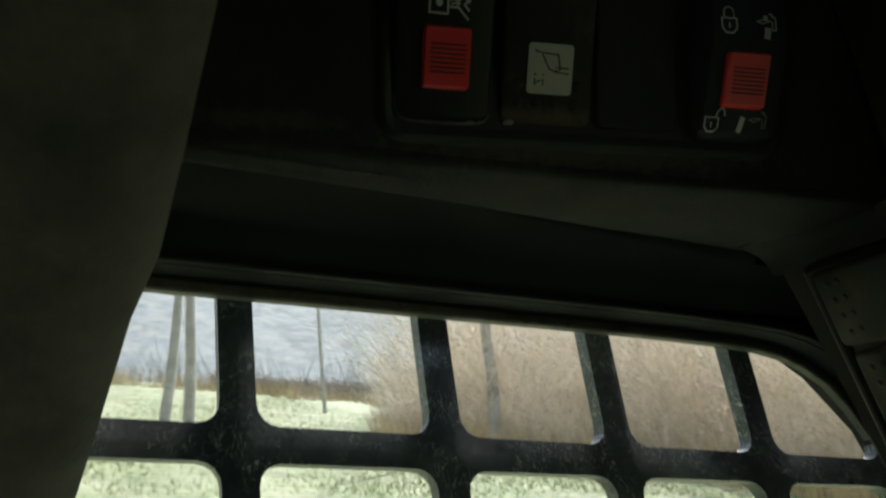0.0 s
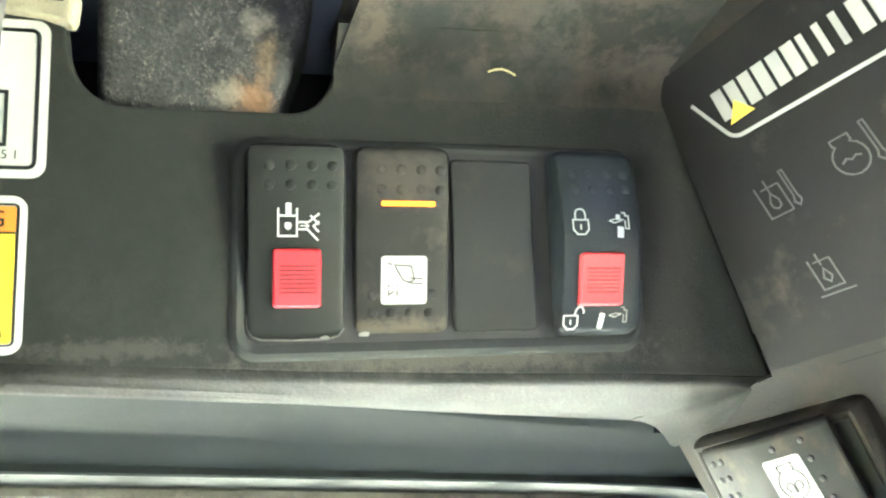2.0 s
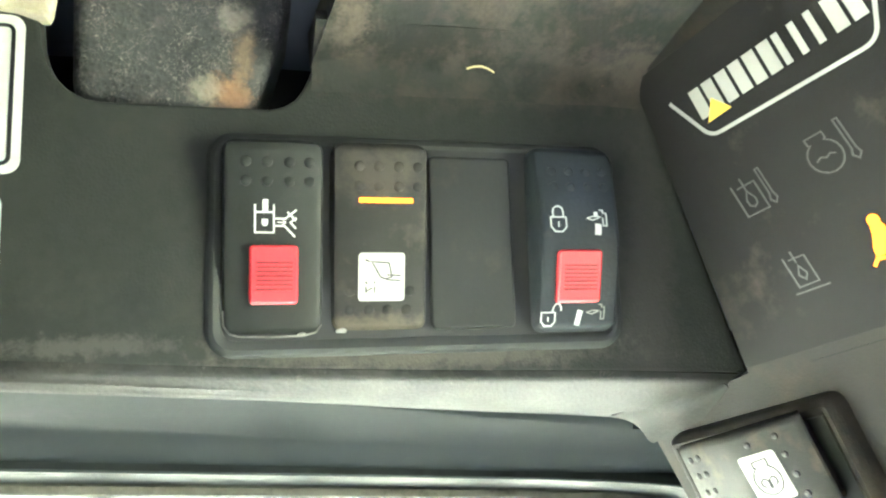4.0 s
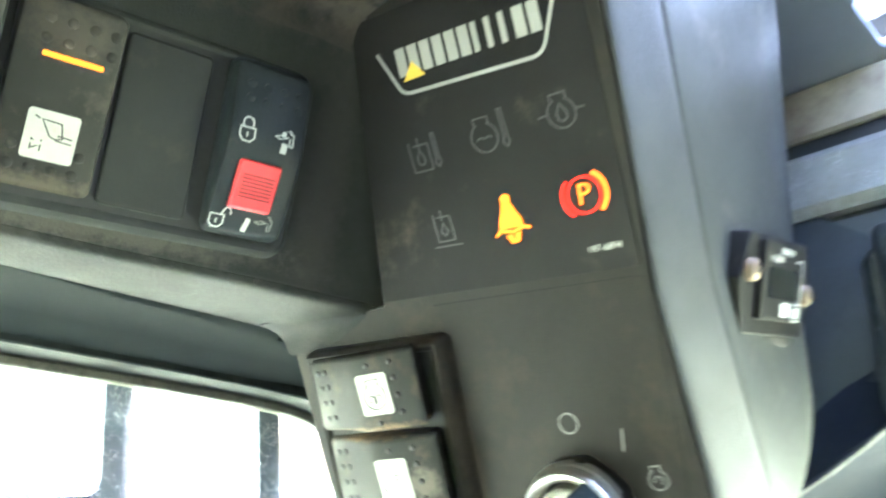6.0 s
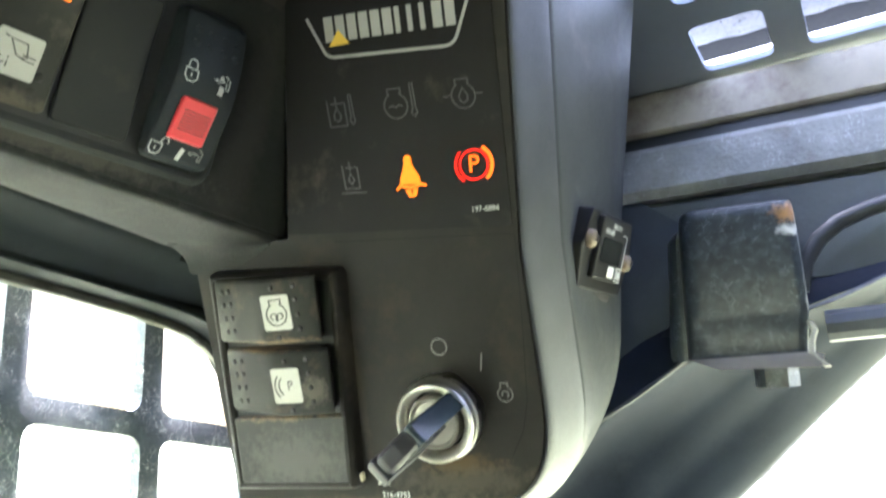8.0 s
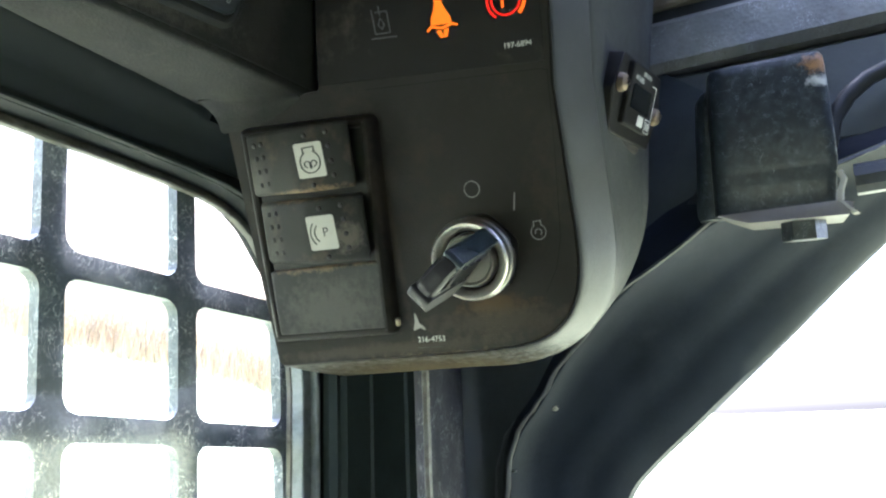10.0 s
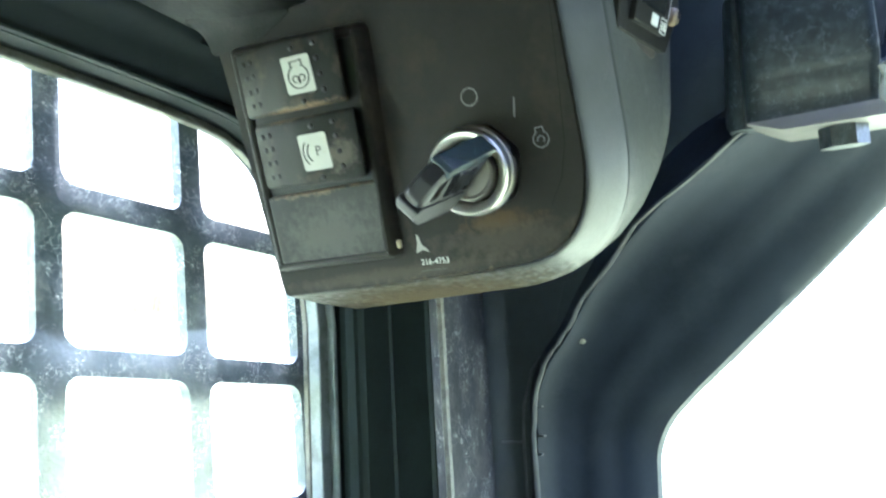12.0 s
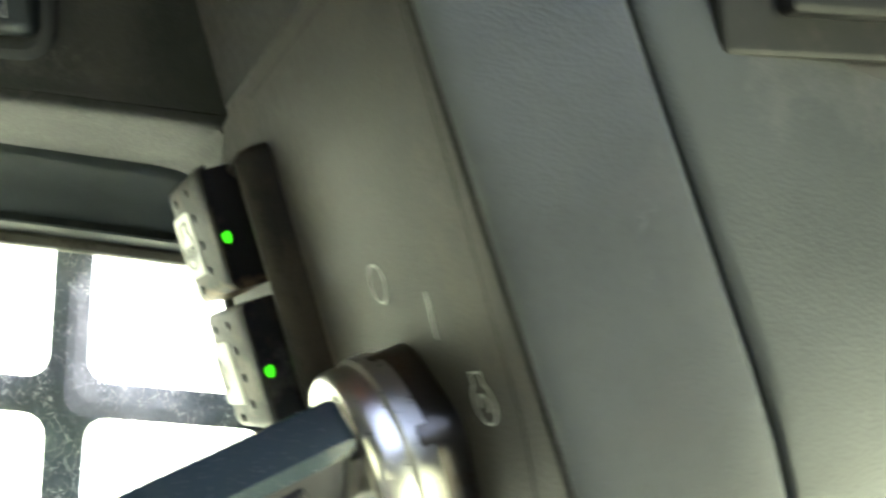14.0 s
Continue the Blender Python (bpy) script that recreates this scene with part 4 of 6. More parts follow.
def inked(name, strokes, width, z, parent, material, label="", at=None):
    """Printed strokes: z is the height, or the height over the surface at(u, v)."""
    bm = bmesh.new()
    for s in strokes:
        closed = len(s) > 2 and s[0] == s[-1]
        s = [Vector(p) for p in s]
        fine = [a.lerp(b, k / 3) for a, b in zip(s, s[1:]) for k in range(3)] + ([] if closed else [s[-1]]) if at else s[:-1] if closed else s
        ribbon(bm, [tuple(p) for p in fine], width, z - 0.1, z + 0.07, closed)
    for v in bm.verts if at else ():
        v.co.z += at(v.co.x, v.co.y)
    return part(name, bm, material, parent, label)


def shift(strokes, du, dv, k=1.0, kv=None):
    return [[(du + k * x, dv + (kv or k) * y) for x, y in s] for s in strokes]


def red_lock(u0, u1, v0, v1, at, parent):
    bm = bmesh.new()
    p = rrect(u0, u1, v0, v1, 0.9, 4)
    lv = [[(u, v, at(u, v) - 1) for u, v in p], [(u, v, at(u, v) + 1.3) for u, v in p], [(u, v, at(u, v) + 1.8) for u, v in inset(p, 0.5)]]
    rings(bm, lv)
    lock = part("lock_tab", bm, M_RED, parent, "red locking tab with fine ribs")
    for k in range(7):
        v = v0 + (v1 - v0) * (0.25 + 0.075 * k)
        bm = bmesh.new()
        h = at(0, v0) + (at(0, v1) - at(0, v0)) * (v - v0) / (v1 - v0) + 1.8
        box(bm, u0 + 1.6, u1 - 1.3, v - 0.2, v + 0.2, h - 0.1, h + 0.16)
        part("rib", bm, M_RED_DARK, lock)


def bucket_icon():
    return [[(-4.2, 4.2), (-3.0, 3.7)], [(-2.5, 3.7), (1.8, 3.4), (2.6, 0.0), (1.0, -0.5), (-0.3, 0.0), (-2.5, 3.7)], [(1.4, 0.5), (4.8, 0.3)], [(1.2, -0.7), (4.8, -0.9)], [(-3.9, -1.1), (-3.9, -3.9)], [(-3.8, -1.5), (-1.9, -2.4), (-3.8, -3.5)], [(-1.75, -1.1), (-1.75, -3.9)]]


# left rocker with a red tab
ST1 = [(-20.2, -3.2), (-17.8, -2.0), (-8, -0.6), (2, 1.6), (14, 3.6), (24, 5.4), (26.2, 5.6), (27.6, 4.4)]
bm = bmesh.new()
rocker_body(bm, -32.2, -8.4, ST1, FACE_N - 2, 1.8, 3.2)
r1 = thing("rocker_switch", bm, M_ROCKER_DARK, FS, "worn black rocker switch with a red locking tab", "switch", "console rocker switches")
at1 = lambda u, v: height(ST1, v)
red_lock(-25.9, -14.5, -12.0, 1.8, at1, r1)
dimples(r1, (-26.8, -21.8, -16.6, -11.8), (21.8, 17.2), at1, M_ROCKER_DARK)
inked("symbol", shift([[(-4.7, 3.2), (-4.7, -3.4), (-0.3, -3.4), (-0.3, 3.2)], [(-4.7, 1.4), (-0.3, 1.4)], [(0, -0.1), (2.4, -0.1), (5, 2.0)], [(0, -1.8), (2.2, -1.8), (4.7, -4.4)], [(2.9, 1.5), (4.9, -0.6)], [(5.0, 0.1), (3.6, -1.0), (4.9, -2.4)]], -19.9, 8.4), 0.42, 0.12, r1, M_PRINT, "white hydraulic symbol", at1)
inked("symbol_arrow", shift([[(0.4, -0.95), (2.5, -0.95)], [(1.7, -0.35), (2.5, -0.95), (1.7, -1.55)]], -19.9, 8.4), 0.25, 0.1, r1, M_PRINT, "", at1)
inked("symbol_plunger", [[(-22.2, 12.8), (-22.2, 9.8)]], 1.3, 0.12, r1, M_PRINT, "", at1)
bm = bmesh.new()
slab(bm, [(-22.3 + 0.8 * math.cos(a), 7.4 + (0.9 if math.sin(a) < 0 else 1.7) * math.sin(a)) for a in [i * 0.524 for i in range(12)]], at1(0, 7) - 0.1, at1(0, 7) + 0.2)
part("symbol_drop", bm, M_PRINT, r1)
bm = bmesh.new()
rim_ = [(-32.0, -14.0), (-31.9, -17.2), (-30.6, -19.2), (-28.4, -20.0), (-22, -20.2), (-13, -20.1), (-10.0, -19.3), (-8.8, -17.6)]
rings(bm, [[(u + 0.24 * math.cos(a), v + 0.45 + 0.24 * math.sin(a), max(at1(u, v) - 0.7, -2.1) + 0.3 * math.sin(a)) for a in (0, 1.57, 3.14, 4.71)] for u, v in rim_])
part("worn_edge", bm, M_WORN, r1, "pale worn lower edge")
bm = bmesh.new()
slab(bm, round_poly([(-14.6, -19.7), (-12.6, -19.6), (-12.3, -18.9), (-13.2, -18.7), (-14.4, -19.0)], 0.3, 3), -3.4, -2.2, 0.2, 1)
part("worn_chip", bm, M_CHIP, r1, "bare pale corner")

# second rocker with an amber bar and a white label
ST2 = [(-19.2, -3.0), (-17.4, -1.6), (-8, -0.4), (2, 1.8), (14, 3.7), (24, 5.0), (26.2, 5.2), (27.6, 4.0)]
bm = bmesh.new()
rocker_body(bm, -6.2, 17.6, ST2, FACE_N - 2)
r2 = thing("rocker_switch", bm, M_ROCKER, FS, "dusty black rocker switch with a lit amber bar and white label", "switch", "console rocker switches")
at2 = lambda u, v: height(ST2, v)
dimples(r2, (0.3, 5.2, 10.2, 15.0), (21.5, 16.6), at2, M_ROCKER)
dimples(r2, (-1.8, 2.9, 7.6, 12.4), (-13.6,), at2, M_ROCKER)
dimples(r2, (-1.8, 13.2), (-9.0,), at2, M_ROCKER)
bm = bmesh.new()
slab(bm, rrect(0.2, 13.8, 12.5, 13.7, 0.3, 2), at2(0, 13) - 0.4, at2(0, 13) + 0.35, 0.2, 1)
part("light_bar", bm, M_AMBER, r2, "lit amber bar")
bm = bmesh.new()
p = rrect(0.2, 11.8, -11.5, 0.3, 0.9, 3)
rings(bm, [[(u, v, at2(u, v) - 0.2) for u, v in p], [(u, v, at2(u, v) + 0.25) for u, v in p]])
lab = part("label", bm, M_WHITE, r2, "white label with a black bucket symbol")
inked("symbol", shift(bucket_icon(), 6.0, -5.6), 0.34, 0.34, lab, M_INK, "", at2)

bm = bmesh.new()
slab(bm, round_poly([(-5.2, -19.1), (-2.8, -19.2), (-2.4, -18.3), (-3.6, -17.9), (-5.0, -18.3)], 0.4, 3), -3.2, -1.7, 0.2, 1)
part("worn_chip", bm, M_CHIP, r2, "bare pale corner")

# blanking plate
bm = bmesh.new()
slab(bm, rrect(19.0, 41.5, -18.8, 26.2, 1.6, 3), FACE_N - 2, FACE_N + 1.6, 0.8, 3)
blank1 = thing("blanking_plate", bm, M_BLANK, FS, "plain black blanking plate between the switches", "plate", "console rocker switches")

bm = bmesh.new()
rings(bm, [[(u + 0.16 * math.cos(a), v + 0.16 * math.sin(a), FACE_N + 1.05 + 0.2 * math.sin(a)) for a in (0, 1.57, 3.14, 4.71)] for u, v in ((19.3, -12), (19.4, -17.4), (20.4, -18.5), (30, -18.7), (39.6, -18.6))])
part("worn_edge", bm, M_WORN, blank1, "pale worn lower edge")

# raised blue-black rocker with a red tab
ST4 = [(-20.2, -0.5), (-18.6, 1.6), (-10, 4.2), (0, 6.6), (6, 7.2), (14, 6.4), (24, 4.2), (27.2, 3.2), (28.8, 1.6)]
bm = bmesh.new()
rocker_body(bm, 46.0, 68.6, ST4, FACE_N - 2, 2.0)
r4 = thing("rocker_switch", bm, M_ROCKER_BLUE, FS, "raised blue-black rocker switch with a red locking tab and padlock symbols", "switch", "console rocker switches")
at4 = lambda u, v: height(ST4, v)
red_lock(50.4, 62.4, -12.8, 0.4, at4, r4)
dimples(r4, (50.6, 55.4, 60.2, 64.8), (21.4, 17.2), at4, M_ROCKER_BLUE)
padlock = [[(-2.1, 0.4), (2.1, 0.4), (2.1, -2.2), (1.0, -3.4), (-1.0, -3.4), (-2.1, -2.2), (-2.1, 0.4)], [(-1.4, 0.4)] + [(-1.4 * math.cos(a), 1.9 + 1.4 * math.sin(a)) for a in (0, 0.5, 1.0, 1.57, 2.1, 2.6, 3.14)] + [(1.4, 0.4)], [(0, -0.8), (0, -2.2)]]
tool = [[(-3.3, 1.0), (-1.6, 1.5), (0.8, 1.4), (-1.6, 0.5), (-3.3, 1.0)], [(0.2, 3.2), (1.3, 3.2), (1.3, 2.4), (2.2, 2.4), (2.2, -1.0), (1.2, -1.0), (1.2, 1.2)]]
inked("symbol", shift(padlock, 51.0, 8.6), 0.36, 0.12, r4, M_PRINT, "white padlock symbol", at4)
inked("symbol", shift(tool, 62.2, 7.8), 0.28, 0.12, r4, M_PRINT, "white coupler symbol", at4)
inked("symbol_bar", [[(62.0, 7.3), (61.8, 4.4)]], 1.7, 0.14, r4, M_PRINT, "", at4)
inked("symbol_bar", [[(61.5, 10.5), (61.5, 9.2)]], 1.1, 0.14, r4, M_PRINT, "", at4)
inked("symbol", shift([padlock[0], padlock[2], [(1.2, 0.4), (1.4, 1.6), (2.2, 2.8), (3.3, 2.8), (3.9, 1.6), (3.8, 0.9)]], 48.8, -15.6, 0.9), 0.32, 0.12, r4, M_PRINT, "white open padlock symbol", at4)
inked("symbol_bar", [[(57.6, -14.8), (56.8, -18.6)]], 1.4, 0.14, r4, M_PRINT, "", at4)
inked("symbol", shift(tool, 62.4, -16.2, 0.9), 0.28, 0.12, r4, M_PRINT_WORN, "grey coupler symbol", at4)



# ---- stickers on the console
def sticker(u0, u1, v0, v1, label):
    bm = bmesh.new()
    slab(bm, rrect(u0, u1, v0, v1, 3.2, 5), FACE_N - 0.2, FACE_N + 0.25)
    return thing("sticker", bm, M_STICKER, FS, label, "sticker", "console stickers")


s1 = sticker(-118, -77.2, 18.8, 57.0, "white sticker with a black frame and page symbol")
inked("frame_line", [rrect(-115.8, -79.6, 21.2, 54.4, 1.6, 4) + [rrect(-115.8, -79.6, 21.2, 54.4, 1.6, 4)[0]]], 0.9, FACE_N + 0.3, s1, M_INK)
for k in range(3):
    a = -101 + k * 4.2
    inked("page", [[(a, 44 - 2.4 * k), (a + 6.5, 44 - 2.4 * k), (a + 6.5, 29 - 1.2 * k), (a, 29 - 1.2 * k), (a, 44 - 2.4 * k)]], 0.9, FACE_N + 0.3, s1, M_INK)
words("number", "655 1", 3.0, -86.4, 24.2, FACE_N + 0.3, s1, M_INK)
s2 = sticker(-122, -80.6, -21.5, 14.6, "white-edged yellow and orange warning sticker")
bm = bmesh.new()
slab(bm, rrect(-119.5, -82.8, -19.0, 6.0, 0.8, 3), FACE_N + 0.2, FACE_N + 0.32)
part("yellow_field", bm, M_YELLOW, s2)
bm = bmesh.new()
slab(bm, rrect(-119.5, -82.8, 6.0, 12.2, 0.8, 3), FACE_N + 0.2, FACE_N + 0.34)
part("orange_field", bm, M_ORANGE, s2)
inked("frame_line", [rrect(-119.9, -82.4, -19.4, 12.6, 1.0, 4) + [rrect(-119.9, -82.4, -19.4, 12.6, 1.0, 4)[0]], [(-119.5, 6.0), (-82.8, 6.0)]], 0.5, FACE_N + 0.36, s2, M_INK)
words("heading", "WARNING", 5.6, -98.5, 9.1, FACE_N + 0.38, s2, M_INK)
for k in range(3):
    inked("page", [[(-93 + 1.6 * k, -4.0 - 0.8 * k), (-88 + 1.0 * k, -3.4 - 0.8 * k), (-88 + 1.0 * k, -8.6 - 0.6 * k), (-93 + 1.6 * k, -9.4 - 0.6 * k), (-93 + 1.6 * k, -4.0 - 0.8 * k)]], 0.45, FACE_N + 0.36, s2, M_INK)
words("number", "-9260", 2.4, -87.4, -17.0, FACE_N + 0.38, s2, M_INK)

# grey-brown panel at the rear end of the console
bm = bmesh.new()
e1, e2 = Vector((-0.2278, 0.136, 1.805)), Vector((-0.190, -0.097, 1.9375))
back = Vector((-0.20, -0.02, 0.05))
thick = Vector((-0.006, 0.004, 0.022))
loft(bm, [[tuple(p + o) for o in (Vector((0, 0, 0)), Vector((-0.004, -0.001, -0.0035)), Vector((-0.012, -0.003, -0.005)), back * 0.5, back, back + thick, thick)] for p in (e1, e1.lerp(e2, 0.2) + Vector((0.0008, 0, 0)), e1.lerp(e2, 0.34) + Vector((0.0012, 0, 0)), e1.lerp(e2, 0.39) + Vector((0.0026, 0, 0)), e1.lerp(e2, 0.46) + Vector((0.0018, 0, 0)), e1.lerp(e2, 0.55) + Vector((0.0004, 0, 0)), e1.lerp(e2, 0.7), e2, e2 + (e2 - e1) * 0.3)])
thing("trim_panel", bm, M_GUSSET, Matrix(), "dusty grey-brown trim panel at the console's end", "panel", scale=1)

# ---------------------------------------------------------------- key console
def key_outline():
    return round_poly([(-94, -57), (41.5, -68.5), (43.4, 28), (55.6, 135), (60, 175), (-22, 175), (-32, 129.5), (-52, 45.5), (-94, 46)], [4, 47, 0, 0, 0, 0, 0, 0, 2], 12)


OUT = key_outline()


def key_level(n, draw_in=0.0):
    """The console's outline at a depth: the underside runs level, so it drops towards the back on the window side."""
    pts = []
    q = inset(OUT, draw_in)
    for (x, y), (a, b) in zip(OUT, q):
        w = min(1.0, max(0.12, (x + 70) / 70))
        px, py = x + (a - x) * w, y + (b - y) * (w if y < 0 else 1.0 if x > 0 else 0.1)
        drop = max(0.0, min(1.0, (30 - px) / 80)) * (1.0 if py < -40 else 0.0)
        py -= drop * 0.43 * min(45.0, max(0.0, -n))
        pts.append((px, py, n))
    return pts


bm = bmesh.new()
rings(bm, [key_level(-6.0, 8.6), key_level(-0.6, 8.9), key_level(-0.15, 9.3), key_level(0, 9.9)])
keybox = thing("ignition_console", bm, M_KEYBOX, FK, "dark grained plastic ignition console with warning lamps and switches", "console")
bm = bmesh.new()
rings(bm, [key_level(-24, 3.0), key_level(-20.2, 1.0), key_level(-19.9, 0.3), key_level(-19.2, 0.0), key_level(-18.2, 0.25), key_level(-15, 1.5), key_level(-11, 3.2), key_level(-7, 4.9), key_level(-4, 6.1), key_level(-2.2, 6.9), key_level(-1.2, 7.5), key_level(-0.6, 8.0), key_level(-0.4, 8.5), key_level(-2.0, 8.8)], False, False)
part("console_rim", bm, M_RIM, keybox, "blue-grey hand-worn grained rim")


def cover_level(share, draw_in=0.0):
    """A ring of the side cover: it reaches far back on the doorway side and runs out to nothing at the lower corner."""
    pts = []
    for (x, y), (a, b) in zip(OUT, inset(OUT, draw_in)):
        if x > 25 and y > -46:
            far = -102.0 if y > 0 else -102.0 + 22.0 * min(1.0, -y / 30) + (18.0 * ((-y - 30) / 16) if y < -30 else 0.0)
        elif y < -30 and x > -20:
            far = -62.0 + 32.0 * math.sin(math.pi * min(1.0, (40 - x) / 60)) ** 2
        else:
            far = -96.0
        n = -21.2 + (far + 21.2) * share
        w = min(1.0, max(0.12, (x + 70) / 70))
        px, py = x + (a - x) * w, y + (b - y) * (w if y < 0 else 1.0 if x > 0 else 0.1)
        drop_ = max(0.0, min(1.0, (30 - px) / 80)) * (1.0 if py < -40 else 0.0)
        py -= drop_ * 0.43 * min(45.0, max(0.0, -n))
        if x > 25:
            px += 0.8 * math.sin(math.pi * min(share, 0.5)) + share * (3.0 + 0.105 * (y + 13) if y > -13 else 3.0 * max(0.0, (y + 46) / 33))
        pts.append((px, py, n))
    return pts


bm = bmesh.new()
rings(bm, [cover_level(1.0, 3.0), cover_level(0.985, 0.8), cover_level(0.96, 0.0), cover_level(0.75), cover_level(0.5), cover_level(0.25), cover_level(0.03), cover_level(0.008, 0.25), cover_level(0.0, 0.8), cover_level(0.0, 3.0)], True, False)
part("side_cover", bm, M_SIDE, keybox, "grained grey side cover")
bm = bmesh.new()
rings(bm, [key_level(-23.5, 1.9), key_level(-18.5, 1.9)], False, False)
part("seam_gap", bm, M_BLACK, keybox, "black gap between rim and side cover")
# concave fillet from the overhead console's lip into the face
bm = bmesh.new()
lv, to_face = [], FK.inverted()
for y, r in ((0.0560, 0.0008), (0.062, 0.0030), (0.070, 0.0056), (0.078, 0.0066), (0.086, 0.0072), (0.0925, 0.0074), (0.0938, 0.0066), (0.0942, 0.0056)):
    z = 1.8905 + 0.0021 * max(0.0, (y - 0.058) / 0.034) - (0.0005 if y > 0.094 else 0.0002)
    face_x = lambda h: -0.0027 - ((y + 0.0003) * 0.0969 + (h - 1.8491) * 0.3656) / 0.9257
    p0, p1, p2 = Vector((face_x(z) - 1.3 * r, y, z)), Vector((face_x(z), y, z)), Vector((face_x(z - r) + (0.0008 if y > 0.094 else 0.0), y, z - r))
    ring = [p0 * (1 - t) ** 2 + p1 * 2 * t * (1 - t) + p2 * t * t for t in (0, 0.14, 0.28, 0.42, 0.56, 0.7, 0.85, 1)] + [p2 + (p2 - p1) * 0.18 + Vector((0.0002, 0, 0)), p2 + Vector((0.0035, 0, 0)), p1 + Vector((0.006, 0, 0.003)), p0 + Vector((0, 0, 0.003))]
    lv.append([tuple(to_face @ p * 1000) for p in ring])
loft(bm, lv)
part("corner_fillet", bm, M_LIP, keybox, "rounded corner running into the overhead console's lip")
inked("joint_line", [[(-31.5, 40.8), (-10, 38.6), (31.5, 34.4), (33.6, 33.6), (33.4, 30.0), (31.6, 8.0), (28.6, -20.0), (25.6, -30.0), (20.6, -38.0)]], 0.22, -0.02, keybox, M_BLACK)
bm = bmesh.new()
slab(bm, round_poly([(-31.5, -47.0), (-28.5, -46.0), (-26, -47.4), (-27.2, -45.4), (-28.6, -44.2), (-29.2, -41.0), (-29.9, -40.2), (-30.2, -43.6)], 0.3, 2), -0.1, 0.1)
part("chip", bm, M_CHIP, keybox, "pale chip in the plastic")
words("part_number", "216-4753", 2.9, -24.9, -50.6, 0.06, keybox, M_PRINT, -2)
inked("underline", [[(-31, -53.4), (-21, -53.6)]], 0.22, 0.1, keybox, M_PRINT_DIM)

# decal
bm = bmesh.new()
DEC = [(-33.0, 129.6), (-49.6, 45.8), (33.6, 36.6), (40.2, 121.6)]
slab(bm, round_poly(DEC, 0.8, 2), -0.1, 0.35, 0.1, 1)
decal = part("indicator_decal", bm, M_DECAL, keybox, "black film decal with printed symbols")
DZ = 0.42


def dstrokes(strokes, du, dv, k=1.0):
    return [[(du + k * x, dv + k * (y - 0.105 * x)) for x, y in s] for s in strokes]


# logo: plain bars in the logo's colours, a triangle and a line round them
bm = bmesh.new()
xs = [-20.6 + 4.37 * i for i in range(11)]
for i, x in enumerate(xs):
    w = 1.7 if i in (6, 7, 8) else 3.3
    c = 112.0 - 0.118 * (x + 20)
    h = 4.2
    slab(bm, [(x, c - h), (x + w, c - h - 0.118 * w), (x + w + 0.5, c + h - 0.118 * w), (x + 0.5, c + h)], DZ - 0.1, DZ + 0.05)
part("logo_mark", bm, M_LOGO, decal, "row of silver-grey bars")
bm = bmesh.new()
slab(bm, [(-19.6, 106.2), (-11.8, 105.6), (-15.2, 111.0)], DZ, DZ + 0.12)
part("logo_triangle", bm, M_LOGO_Y, decal, "yellow triangle")
inked("logo_line", [round_poly([(-26.4, 117.4), (-21.0, 102.8), (24.6, 96.2), (33.2, 112.6)], [0, 5, 5, 0], 6)], 1.0, DZ, decal, M_LOGO, "silver line round the logo")
tank = [[(-4.2, 4.4), (-4.2, -4.6), (2.4, -4.6), (2.4, 3.2)], [(-2.8, 3.2), (2.4, 3.2)], [(-0.8, 5.4), (-0.8, 1.4)]]
drop = [[(-0.9, 1.6), (0.4, -0.8), (0.2, -2.2), (-0.9, -2.9), (-2.0, -2.2), (-2.2, -0.8), (-0.9, 1.6)]]
thermo = [[(4.2, 5.6), (4.2, -1.6), (3.6, -3.2), (4.6, -4.4), (5.6, -3.2), (5.2, -1.6), (5.2, 5.6), (4.2, 5.6)]]
engine = [[(-2.2, 4.6), (-2.2, 3.0)] + arc(0, -0.8, 4.0, 115, 425, 14) + [(2.2, 3.0), (2.2, 4.6), (-2.2, 4.6)]]
inked("symbol", dstrokes(tank + drop + thermo, -20.3, 83.9), 0.42, DZ, decal, M_PRINT_DIM, "unlit oil temperature symbol")
inked("symbol", dstrokes(engine + [[(-2.4, -1.2), (-1.2, -0.6), (0, -1.2), (1.2, -0.6), (2.4, -1.2)], [(5.6, 5.6), (5.6, -2), (5.0, -3.4), (6.0, -4.6), (7.0, -3.4), (6.6, -2), (6.6, 5.6), (5.6, 5.6)]], 0.9, 82.6, 1.05), 0.42, DZ, decal, M_PRINT_DIM, "unlit engine temperature symbol")
inked("symbol", dstrokes(engine + [[(0, 1.8), (1.5, -0.8), (1.2, -2.4), (0, -3.0), (-1.2, -2.4), (-1.5, -0.8), (0, 1.8)], [(-6.8, -0.6), (-4.2, -0.4)], [(4.2, -0.4), (6.6, -0.6)]], 24.7, 80.8, 1.0), 0.42, DZ, decal, M_PRINT_DIM, "unlit oil pressure symbol")
inked("symbol", dstrokes([[(-2.6, 4.2), (-2.6, -4.0), (3.0, -4.0), (3.0, 3.2)], [(-1.4, 3.2), (3.0, 3.2)], [(0.2, 5.2), (0.2, 2.0)], [(-4.4, -5.4), (5.2, -5.6)], [(0.2, 1.2), (1.3, -1.2), (0.2, -2.6), (-1.0, -1.2), (0.2, 1.2)]], -20.4, 61.8), 0.42, DZ, decal, M_PRINT_DIM, "unlit filter symbol")
bm = bmesh.new()
slab(bm, round_poly([(16.0, 122.6), (17.2, 122.0), (18.2, 120.8), (18.6, 121.2), (17.6, 122.6), (16.2, 123.2)], 0.2, 2), DZ - 0.1, DZ + 0.05)
part("print_tick", bm, M_PRINT, decal)
